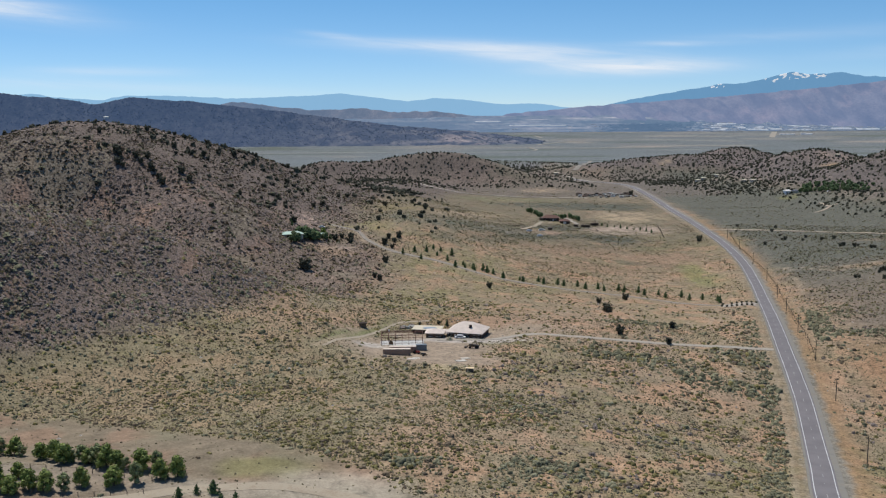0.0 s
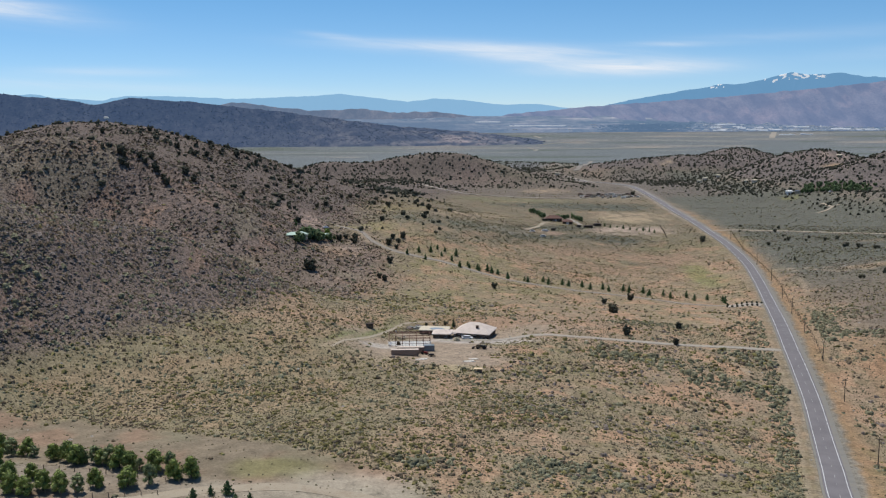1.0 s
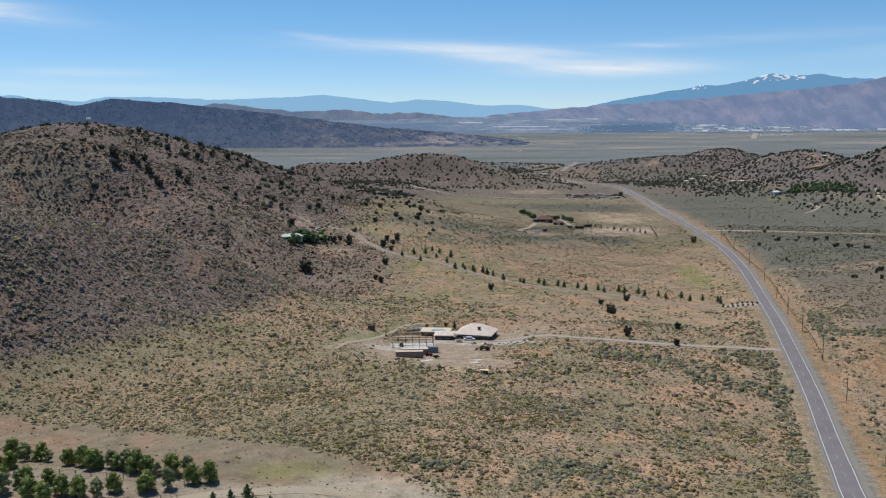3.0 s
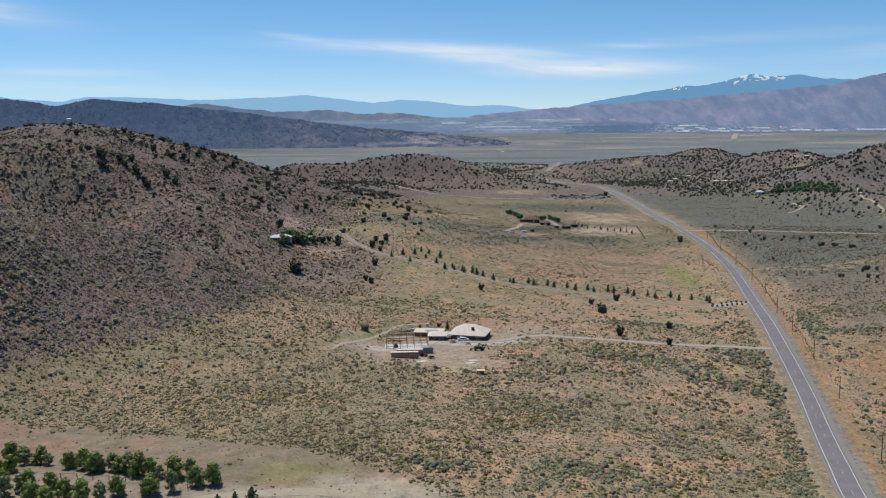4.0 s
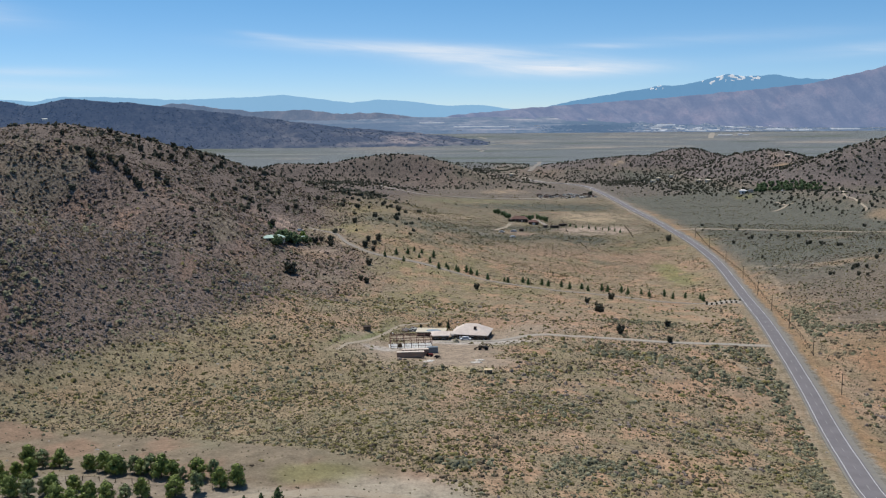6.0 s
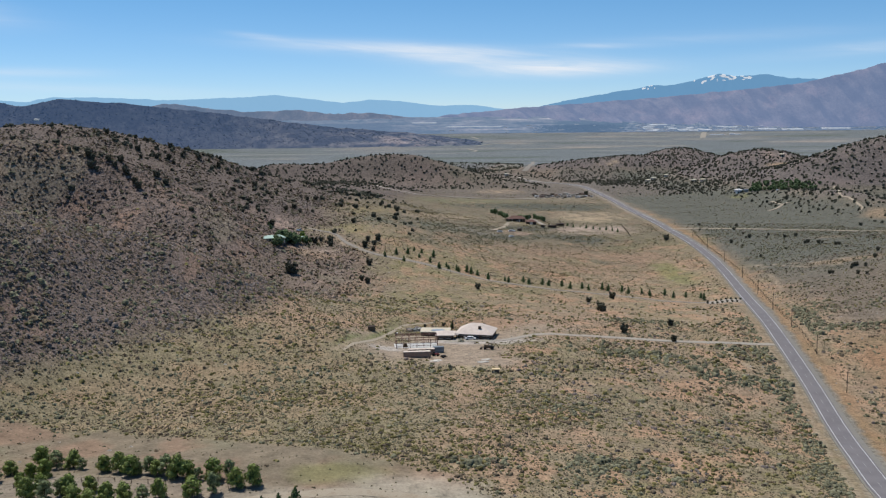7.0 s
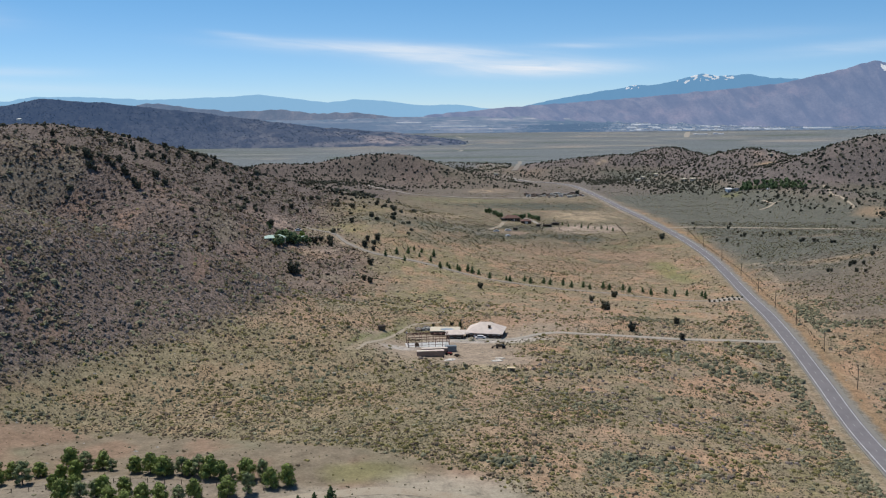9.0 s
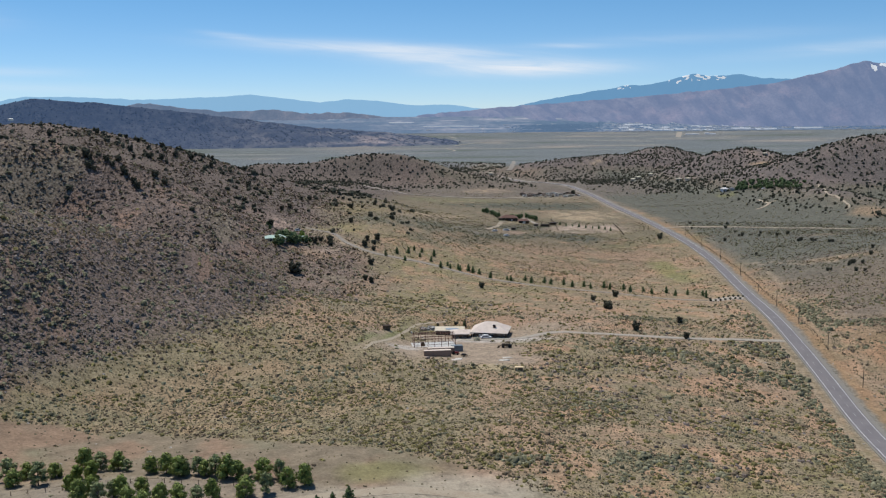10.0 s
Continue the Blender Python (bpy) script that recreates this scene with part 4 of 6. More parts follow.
def grow_shrubs():
    kinds = {"sage": [], "green_shrub": [], "brown_shrub": [], "grey_shrub": []}
    for near, far, density, detail, grow in ((255, 395, 0.68, CLUMPS, 0.62), (395, 640, 0.54, DOMES, 0.6), (640, 1050, 0.36, LOW_TUFTS, 0.66), (1050, 1500, 0.06, LOW_TUFTS, 0.75)):
        x, y = uniform_places(density, near, far)
        keep = rng.uniform(0, 1, len(x)) < kept_clear(x, y)
        x, y = x[keep], y[keep]
        m = hill_mass(x, y)
        hill = rocky(x, y)
        west = (1 - smooth(-60, 20, x)) * (1 - smooth(390, 470, y))
        east = smooth(20, 45, x - np.interp(y, ROAD_LINE[:, 1], ROAD_LINE[:, 0])) * smooth(440, 490, y - 0.25 * (x - 180))
        clump = fnoise(x, y, 26, 91) + 0.6 * fnoise(x, y, 7, 94, 2)
        belts = sage_belts(x, y)
        redsoil = smooth(0, 60, x + 30 * fnoise(x, y, 30, 131)) * (1 - smooth(430, 480, y))
        d_road, _ = road_near(x, y)
        hedge = smooth(8.5, 10, d_road) * (1 - smooth(15, 19, d_road)) * (y < 520) * (x < np.interp(y, ROAD_LINE[:, 1], ROAD_LINE[:, 0]))
        keep = rng.uniform(0, 1, len(x)) < np.clip(0.9 * hedge + 0.42 + 0.85 * clump + 0.2 * hill + 0.3 * west + 0.3 * east + 0.6 * sage_bands(x, y) + 0.7 * belts - 0.2 * redsoil - 0.3 * blob(x, y, 105, 550, 85, 75, 0, 0.5, 99), 0.1, 1)
        x, y, hill, d_road, belts = x[keep], y[keep], hill[keep], d_road[keep], belts[keep]
        redsoil = redsoil[keep]
        z = terrain(x, y)
        n1, n2 = fnoise(x, y, 60, 92), fnoise(x, y, 20, 97)
        roll = rng.uniform(0, 1, len(x))
        right = smooth(0, 40, x - np.interp(y, ROAD_LINE[:, 1], ROAD_LINE[:, 0]))
        hedge = (1 - right) * smooth(8, 10, d_road) * (1 - smooth(15, 19, d_road)) * (y < 520)
        sage_share = np.clip(0.8 * hedge + 0.12 + 0.8 * n2 * (1 - 0.6 * hill) + 0.02 * hill + 0.1 * right + 0.35 * right * smooth(600, 720, y) + 0.5 * sage_bands(x, y) + 0.75 * belts, 0.04, 0.92)
        green_share = np.clip(0.6 - 0.5 * n1 - 0.75 * hill - 0.3 * right, 0.02, 0.7) * (1 - sage_share)
        which = np.where(roll < sage_share, 0, np.where(roll < sage_share + green_share, 1, 2))
        dead = smooth(0.02, 0.3, fnoise(x, y, 38, 88)) * (1 - hill)
        which = np.where((which == 2) & (rng.uniform(0, 1, len(x)) < np.maximum((0.05 + 0.55 * dead) * smooth(-60, 0, x), 0.5 * hill)), 3, which)
        size = grow * (0.4 + 2.3 * rng.beta(0.9, 4.0, len(x))) * np.where(which == 0, 1.15, 0.95) * (1 + (0.35 + 0.4 * smooth(430, 580, y)) * hill + 0.3 * belts + 0.25 * redsoil)
        for k, key in enumerate(kinds):
            s = which == k
            if detail is LOW_TUFTS:
                kinds[key].append((detail, np.stack([x, y, z], 1)[s], size[s]))
                continue
            small = size < grow * (0.85 if detail is CLUMPS else 1.05)
            kinds[key].append((DOMES if detail is CLUMPS else LOW_TUFTS, np.stack([x, y, z], 1)[s & small], size[s & small]))
            kinds[key].append((detail, np.stack([x, y, z], 1)[s & ~small], size[s & ~small]))
    labels = {"sage": "grey-green sagebrush scattered over the dry slopes", "green_shrub": "olive-green low shrubs scattered over the flats", "brown_shrub": "dark dry brown shrubs and twigs over the slopes", "grey_shrub": "dead grey twiggy shrubs among the sagebrush"}
    for key, rows in kinds.items():
        for detail, place, size in rows:
            scatter({"sage": "sagebrush", "green_shrub": "green_shrubs", "brown_shrub": "dry_shrubs", "grey_shrub": "dead_shrubs"}[key], detail, place, size, M[key], labels[key], "shrubs", 1.0, True)


grow_shrubs()

# bunchgrass between the shrubs
TUFTS = [ball(1, 5, 0.4, 0.75, True, 200 + k) for k in range(5)]
for near, far, density, grow in ((250, 395, 1.25, 0.32), (395, 560, 0.55, 0.4)):
    gx, gy = uniform_places(density, near, far)
    keep = rng.uniform(0, 1, len(gx)) < (kept_clear(gx, gy) * 0.9 + 0.05 * clearing(gx, gy)) * np.clip(0.6 + 0.6 * fnoise(gx, gy, 12, 96), 0.1, 1)
    gx, gy = gx[keep], gy[keep]
    scatter("bunchgrass", TUFTS, np.stack([gx, gy, terrain(gx, gy)], 1), grow * rng.uniform(0.6, 1.5, len(gx)), M["bunchgrass"], "pale dry bunchgrass tufts between the shrubs", "grass", 0.9)

# stones of the dark hill
stone_dark = material("dark_volcanic_stone", [(0.1, 0.078, 0.068), (0.17, 0.134, 0.117), (0.25, 0.2, 0.172)], size=0.9, rough=0.9, vary=0.3, world_coords=True)
stone_pale = material("pale_boulder", [(0.3, 0.27, 0.23), (0.42, 0.38, 0.33)], size=0.9, rough=0.9, vary=0.2, world_coords=True)
stone_grey = material("grey_rubble", [(0.2, 0.2, 0.19), (0.3, 0.3, 0.28), (0.4, 0.39, 0.36)], size=0.9, rough=0.9, vary=0.35, world_coords=True)
STONES = [ball(1, 5, 0.35, 0.7, True, 300 + k) for k in range(5)]
sx, sy = uniform_places(0.38, 330, 900, -33, 2)
keep = rng.uniform(0, 1, len(sx)) < smooth(12, 19, hill_mass(sx, sy)) * np.clip(0.5 + 1.2 * fnoise(sx, sy, 24, 98), 0.05, 1) * (sx < -60)
sx, sy = sx[keep], sy[keep]
scatter("hillside_stones", STONES, np.stack([sx, sy, terrain(sx, sy)], 1), 0.3 + 1.3 * rng.beta(1.0, 3.2, len(sx)), stone_dark, "dark volcanic stones scattered over the hillside", "stones", 0.9)
sx, sy = uniform_places(0.0025, 330, 900, -33, 30)
scatter("pale_boulders", STONES, np.stack([sx, sy, terrain(sx, sy)], 1), rng.uniform(0.3, 0.8, len(sx)), stone_pale, "pale weathered boulders lying among the shrubs", "boulders", 0.8)

# junipers of the farther hills, too many to count
JUNIPERS = []
for k in range(6):
    r = np.random.default_rng(400 + k)
    parts = []
    for j in range(2):
        v, f = ball(2, 5, 0.3, 1.0, False, 420 + 5 * k + j)
        parts.append((v * (0.8, 0.55)[j] * r.uniform(0.85, 1.15) + np.array((r.uniform(-0.45, 0.45), r.uniform(-0.45, 0.45), 0.4 + 0.4 * j * r.uniform(0.5, 1))), f))
    JUNIPERS.append(merged(parts))
FAR_JUNIPERS = [(v * 1.02, f) for v, f in (ball(2, 4, 0.34, 1.25, True, 470 + k) for k in range(8))]


GULLY = [(-190, 1140), (-165, 1230), (-135, 1290), (-100, 1240), (-62, 1200)]  # bottom of the wooded draw behind the hill


def far_junipers():
    x, y = uniform_places(0.03, 560, 2300, -33, 38)
    m = hill_mass(x, y)
    n1, n2 = fnoise(x, y, 120, 111), fnoise(x, y, 35, 115)
    left_hill = (x < 10) * smooth(640, 800, y) * (y < 1230)
    edge = near_line(x, y, [(-275, 738), (-250, 735), (-212, 742), (-180, 790), (-160, 830)])
    gully = near_line(x, y, GULLY)
    rim = near_line(x, y, [(-215, 975), (-160, 1000), (-110, 1008), (-78, 1006), (-48, 1002)])
    flank = left_hill * (1 - smooth(-150, -105, x)) * smooth(8, 24, m) * np.clip(0.22 + 0.3 * n1 + 0.45 * n2, 0.06, 0.7) * smooth(850, 910, y + 0.25 * (x + 200))
    flank = np.maximum(flank, 0.33 * left_hill * (1 - smooth(16, 44, edge + 8 * n2)))
    flank = np.maximum.reduce([flank, 0.035 * left_hill, 1.0 * (1 - smooth(24, 46, gully + 10 * n2)), 0.62 * (1 - smooth(12, 30, rim + 8 * n2))])
    knoll = (y >= 1230) * (x < 240) * np.maximum(smooth(3, 13, m + 4 * n2) * smooth(1285, 1340, y), smooth(1395, 1440, y) * smooth(5, 45, x)) * np.clip(0.6 + 0.45 * n2 + 0.25 * (1 - smooth(-60, 40, x)), 0.18, 1.0)
    right = (x >= 240) * wooded_right(x, y) * (0.5 + 0.5 * smooth(1000, 1250, y)) * np.clip(0.92 + 0.45 * n1 + 0.55 * n2, 0.2, 1.0)
    right = right * smooth(22, 40, road_near(x, y)[0])
    sparse = 0.0015 * (x > 280) * (y > 700)
    keep = rng.uniform(0, 1, len(x)) < np.maximum.reduce([flank, knoll, right, sparse]) * (1 - tracks(x, y)) * (1 - blob(x, y, 396, 1685, 26, 9, 20, 0.3, 221)) * (1 - 0.9 * blob(x, y, 151, 1372, 48, 40, 0, 0.4, 216)) * smooth(12, 18, near_line(x, y, FAR_HIGHWAY)) * (1 - blob(x, y, 600, 1330, 50, 14, -10, 0.3, 63))
    x, y = x[keep], y[keep]
    size = (1.0 + 1.7 * rng.beta(1.6, 2.4, len(x))) * np.where((x < 10) & (y < 1000), 1.35, 1.0)
    size = size * (1 + 0.85 * (1 - smooth(24, 50, near_line(x, y, GULLY))))
    near = y < 900
    for models_used, s in ((JUNIPERS, near), (FAR_JUNIPERS, ~near)):
        scatter("juniper_woods", models_used, np.stack([x, y, terrain(x, y) - 0.2], 1)[s], size[s], M["juniper"], "dark junipers dotted over the farther hills", "junipers", 0.95)


far_junipers()


def ridge_junipers():
    """Trees dotted over the far dark ridge."""
    X, Y, Z, T = RIDGE_FACES["dark juniper-covered ridge beyond the valley floor"]
    i, j = rng.integers(0, X.shape[0], 9000), (X.shape[1] * 0.88 * rng.uniform(0, 1, 9000) ** 0.9).astype(int)
    x, y, z = X[i, j] + rng.uniform(-4, 4, 9000), Y[i, j], Z[i, j]
    keep = rng.uniform(0, 1, 9000) < np.clip(0.55 + 0.6 * fnoise(x, y, 90, 190), 0.1, 1)
    # a little blue glow mixed in for haze
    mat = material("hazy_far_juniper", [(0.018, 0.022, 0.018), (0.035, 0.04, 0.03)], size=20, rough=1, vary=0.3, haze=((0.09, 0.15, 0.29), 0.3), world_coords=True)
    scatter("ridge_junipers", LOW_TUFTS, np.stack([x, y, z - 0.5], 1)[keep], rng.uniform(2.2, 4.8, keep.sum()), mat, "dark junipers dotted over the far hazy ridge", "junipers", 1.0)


ridge_junipers()


# ---- single trees ----
def part(name, pieces, mat, parent, label=""):
    """One mesh object under a thing, from (verts, faces) pairs."""
    v, f = merged(pieces) if isinstance(pieces, list) else pieces
    ob = mesh_object(name, v, f, mat, False, parent)
    if label:
        ob["label"] = label
    return ob


def tube(a, b, ra, rb, n=6):
    a, b = np.array(a, float), np.array(b, float)
    d = (b - a) / np.linalg.norm(b - a)
    u = np.cross(d, (0.3, 0.9, 0.1))
    u /= np.linalg.norm(u)
    w = np.cross(d, u)
    ang = np.linspace(0, 2 * np.pi, n, endpoint=False)
    ring = np.cos(ang)[:, None] * u + np.sin(ang)[:, None] * w
    v = np.vstack([a + ring * ra, b + ring * rb, a, b])
    f = []
    for k in range(n):
        j = (k + 1) % n
        f += [(k, j, n + j), (k, n + j, n + k), (2 * n, j, k), (2 * n + 1, n + k, n + j)]
    return v, np.array(f)


def leaves(points, normals, size, r):
    """Small folded leaf clumps: two triangles each, at the points."""
    n = len(points)
    a = r.normal(size=(n, 3))
    a -= (a * normals).sum(1)[:, None] * normals * 0.6
    a /= np.linalg.norm(a, axis=1)[:, None]
    b = np.cross(normals, a)
    b /= np.linalg.norm(b, axis=1)[:, None] + 1e-9
    s = size * r.uniform(0.6, 1.4, n)[:, None]
    bend = normals * s * 0.25
    v = np.stack([points - a * s, points - b * s * 0.7 - bend, points + a * s, points + b * s * 0.7 - bend], 1).reshape(-1, 3)
    k = np.arange(n)[:, None] * 4
    return v, np.concatenate([k + np.array([[0, 1, 2]]), k + np.array([[0, 2, 3]])])


def empty(name, x, y, label, category, group="", z=None, turn=0.0, lower=0.0):
    ob = new(name)
    ob.matrix_world = pose(x, y, (float(terrain(x, y)) if z is None else z) - lower, 0, 0, turn)
    return tagged(ob, label, category, group)


def leafy_tree(seed, height, width, mat, label, group, x, y, bushy=False):
    r = np.random.default_rng(seed)
    tree = empty("tree", x, y, label, "tree", group, lower=0.1)
    base = 0.06 if bushy else 0.15
    trunk = [tube((0, 0, -0.2), (0.05, 0, height * 0.3), 0.16, 0.12), tube((0.05, 0, height * 0.3), (0, 0.1, height * 0.75), 0.12, 0.04)]
    lumps = []
    for k in range(11):
        a, z = 2.4 * k + r.uniform(-0.4, 0.4), height * (base + (0.92 - base) * (k + 0.5) / 11)
        reach = width * 0.5 * math.sin(math.pi * min(1, 0.22 + 0.78 * (k + 0.5) / 11)) ** 0.7 * r.uniform(0.45, 0.85)
        c = np.array((reach * math.cos(a), reach * math.sin(a), z))
        trunk.append(tube((0, 0, z * 0.7), c, 0.06, 0.02, 4))
        lumps.append((c, width * r.uniform(0.17, 0.27)))
    part("trunk", trunk, M["bark"], tree)
    pts, nor = [], []
    for c, rad in lumps:
        d = r.normal(size=(110, 3))
        d /= np.linalg.norm(d, axis=1)[:, None]
        pts.append(c + d * rad * r.uniform(0.55, 1.12, 110)[:, None] * (1, 1, 0.85))
        nor.append(d)
    pieces = [leaves(np.concatenate(pts), np.concatenate(nor), 0.24, r)]
    for c, rad in lumps:
        v, f = ball(2, 5, 0.25, 0.9, False, seed * 7 + len(pieces))
        pieces.append((v * rad * 0.6 + c, f))
    part("crown", pieces, mat, tree)
    return tree


def conifer(seed, height, width, mat, label, group, x, y, dense=1.0):
    r = np.random.default_rng(seed)
    tree = empty("conifer", x, y, label, "conifer", group, lower=0.1)
    part("trunk", [tube((0, 0, -0.2), (0, 0, height * 0.93), width * 0.05, 0.02)], M["bark"], tree)
    n = int(420 * dense)
    tier = r.integers(0, 11, n)
    h = np.clip(0.05 + 0.93 * (tier / 10.0) ** 1.1, 0, 1)
    along = r.uniform(0.15, 1.0, n) ** 0.7
    bough = (tier * 7 + r.integers(0, 7, n)) * 2.399
    rad = width * 0.5 * (1.02 - h) ** 0.7 * along * (0.75 + 0.35 * np.sin(bough * 3.7))
    a = bough + r.normal(0, 0.1, n)
    pts = np.stack([rad * np.cos(a), rad * np.sin(a), height * h + 0.25 * rad + r.normal(0, 0.05, n)], 1)
    nor = np.stack([np.cos(a), np.sin(a), np.full(n, 0.7)], 1)
    nor /= np.linalg.norm(nor, axis=1)[:, None]
    core, f = ball(3, 6, 0.15, 1.0, False, seed)
    core = core * (width * 0.2, width * 0.2, height * 0.42) + (0, 0, height * 0.46)
    core[:, :2] *= np.clip(1.5 - 1.2 * core[:, 2:] / height, 0.1, 1.5)
    part("crown", [leaves(pts, nor, 0.065 * width + 0.05, r), (core, f)], mat, tree)
    return tree


def juniper(seed, height, width, label, x, y, group="lone junipers"):
    r = np.random.default_rng(seed)
    tree = empty("juniper", x, y, label, "juniper", group, lower=0.15)
    part("trunk", [tube((0, 0, -0.2), (0.1, 0, height * 0.5), 0.22, 0.1), tube((0, 0, 0.2), (width * 0.25, 0.1, height * 0.45), 0.14, 0.05), tube((0, 0, 0.2), (-width * 0.22, -0.2, height * 0.5), 0.13, 0.05)], M["bark"], tree)
    pieces, pts, nor = [], [], []
    for k in range(10):
        a, z = 2.4 * k, height * (0.1 + 0.68 * (k + 0.5) / 10)
        c = np.array((width * 0.3 * math.cos(a) * r.uniform(0.4, 1), width * 0.3 * math.sin(a) * r.uniform(0.4, 1), z))
        rad = width * r.uniform(0.17, 0.26)
        v, f = ball(2, 6, 0.25, 0.95, False, seed * 11 + k)
        pieces.append((v * rad * 0.85 + c, f))
        d = r.normal(size=(34, 3))
        d /= np.linalg.norm(d, axis=1)[:, None]
        pts.append(c + d * rad * r.uniform(0.7, 1.2, 34)[:, None])
        nor.append(d)
    pieces.append(leaves(np.concatenate(pts), np.concatenate(nor), 0.075 * width, r))
    part("crown", pieces, M["juniper"], tree)
    return tree


def far_tree(seed, height, width, mat, label, group, x, y):
    """A lighter leafy tree for groves far off."""
    r = np.random.default_rng(seed)
    tree = empty("tree", x, y, label, "tree", group, lower=0.1)
    part("trunk", [tube((0, 0, -0.2), (0, 0, height * 0.6), 0.16, 0.08)], M["bark"], tree)
    pieces = []
    for k in range(6):
        a, z = 2.4 * k, height * (0.3 + 0.55 * (k + 0.5) / 6)
        v, f = ball(2, 5, 0.3, 0.95, False, seed * 5 + k)
        pieces.append((v * width * r.uniform(0.24, 0.34) + (width * 0.24 * math.cos(a), width * 0.24 * math.sin(a), z), f))
    d = r.normal(size=(90, 3))
    d /= np.linalg.norm(d, axis=1)[:, None]
    pieces.append(leaves(d * (width * 0.52, width * 0.52, height * 0.42) + (0, 0, height * 0.56), d, 0.4, r))
    part("crown", pieces, mat, tree)
    return tree


def plant_copies(models, places, spread, seed, sink=0.1):
    """Copies of the model trees at the places; the models stand at the first of them."""
    r = np.random.default_rng(seed)
    for k, (x, y) in enumerate(places):
        s = r.uniform(*spread)
        m = pose(x, y, float(terrain(x, y)) - sink, 0, 0, r.uniform(0, 360)) @ Matrix.Diagonal((s * r.uniform(0.9, 1.12), s, s * r.uniform(0.92, 1.12), 1))
        ob = copy_thing(models[k % len(models)], m)
        ob.matrix_basis = m


ORCHARD = "orchard trees"
models = [leafy_tree(21, 5.0, 4.6, M["leaf"], "green leafy orchard tree in a row on bare soil", ORCHARD, -112.8, 255.8), leafy_tree(22, 5.6, 4.2, M["leaf_grey"], "grey-green leafy orchard tree in a row on bare soil", ORCHARD, -99.2, 252.0),
          leafy_tree(23, 4.4, 4.4, M["leaf"], "round green orchard tree in a row on bare soil", ORCHARD, -97.2, 251.0), leafy_tree(24, 4.2, 3.8, M["leaf_lime"], "yellow-green leafy orchard tree on bare soil", ORCHARD, -132.4, 254.7, True)]
plant_copies([models[1], models[0], models[2], models[0]], [(-151.8, 257.9), (-147.1, 259.5), (-139.3, 258.7), (-133.5, 267.1), (-128, 262.9), (-123.2, 262.7), (-108.2, 254.7), (-104.4, 251.3), (-94.2, 250.0), (-90.9, 247.8), (-88.4, 248.2), (-80.9, 247.5), (-76.7, 247.5), (-69.8, 243.3)], (0.98, 1.32), 5)
plant_copies([models[1]], [(-120.1, 259.9), (-85, 246.7), (-102.5, 252.3)], (0.6, 0.8), 15)
plant_copies([models[3]], [(-124.9, 241.3), (-128.2, 253.7), (-131.7, 245.6)], (0.95, 1.3), 16)
plant_copies([models[2], models[1], models[0]], [(-148.4, 252.3), (-141.7, 251.9), (-116.2, 235.9), (-111.7, 239.4), (-118.2, 236.8), (-105.6, 232.0), (-101.2, 232.2), (-96.6, 232.6), (-93.2, 235.8), (-84.9, 236.5), (-79.7, 238.3), (-74.2, 242.3), (-113.5, 230.6), (-121, 232.6), (-126.5, 235.1), (-109.3, 229.6)], (0.9, 1.25), 6)
m1 = conifer(31, 3.8, 4.4, M["leaf_dark"], "dark young spruce beside the dusty track", "young conifers by the track", -57.9, 234.6)
plant_copies([m1], [(-62.2, 234.0), (-66.3, 231.6), (-51.5, 232.0), (-55.0, 230.6)], (0.55, 0.8), 8)

AVENUE = "conifers lining the driveway"
m2 = conifer(41, 5.0, 4.4, M["leaf_dark"], "small dark upright conifer lining the gravel driveway", AVENUE, 47, 659, 1.1)
m3 = conifer(42, 4.4, 4.2, M["leaf_dark"], "small dark upright conifer lining the gravel driveway", AVENUE, 60.6, 651, 1.1)
plant_copies([m2, m3], [(10.7, 709), (12.9, 680), (18.9, 687), (20, 680), (25.9, 679), (27, 676), (33.3, 677), (36.1, 673.5), (40.4, 670), (58.6, 655), (72.1, 656), (75, 649), (85.2, 651), (89.3, 648), (99.2, 650), (103.7, 643), (113.3, 647), (116.3, 640), (127.9, 646.6), (130.8, 641), (140.5, 640), (142.6, 631), (153, 633.7), (155.2, 622), (166.6, 624), (169.1, 613), (178, 613.7), (186.3, 607), (185.1, 598),
                        (-26.8, 702), (-18, 708), (-8.9, 711), (-12.8, 692), (-0.6, 704), (-3.7, 720), (2, 716.5), (7.2, 695)], (0.75, 1.15), 9)

j = juniper(51, 8.6, 9.0, "large dark round juniper standing alone on the slope", -92, 637)
juniper(52, 6.0, 7.2, "broad dark juniper bush near the gravel driveway", 102.2, 547.5)
j2 = juniper(53, 5.2, 5.2, "dark juniper bush standing on dry grass", 125, 608)
plant_copies([j2], [(103.8, 587), (128.1, 494.5), (94.9, 469), (116, 452), (35.1, 623), (-38.8, 678), (-44, 639), (-40, 632), (-42.3, 724), (-35.7, 715), (-39.7, 741), (-31.6, 743), (-68.8, 722), (-76.5, 733), (241.8, 856), (243.2, 859)], (0.75, 1.15), 12)
plant_copies([j2], [(-248.5, 723.6), (-244.8, 720.8), (-244.4, 712.9), (-240.1, 711.9), (-234.1, 724.1), (-228.9, 720), (-226.7, 730.7), (-220.8, 717.1), (-218.5, 714.6), (-211.4, 706.9), (-256.7, 909.5), (-249.4, 888), (-237.9, 900.7), (-228.3, 909.4), (-222.7, 902.9), (-220.6, 932), (-205.8, 940.2), (-187.6, 945.8), (-302.5, 974.3), (-275.7, 979.4), (-260.6, 963.8), (-236.2, 954.7), (-333.6, 923.6), (-160.5, 991.7), (-207.5, 702.4), (-198.4, 722.7), (-190.2, 714)], (0.85, 1.35), 17)
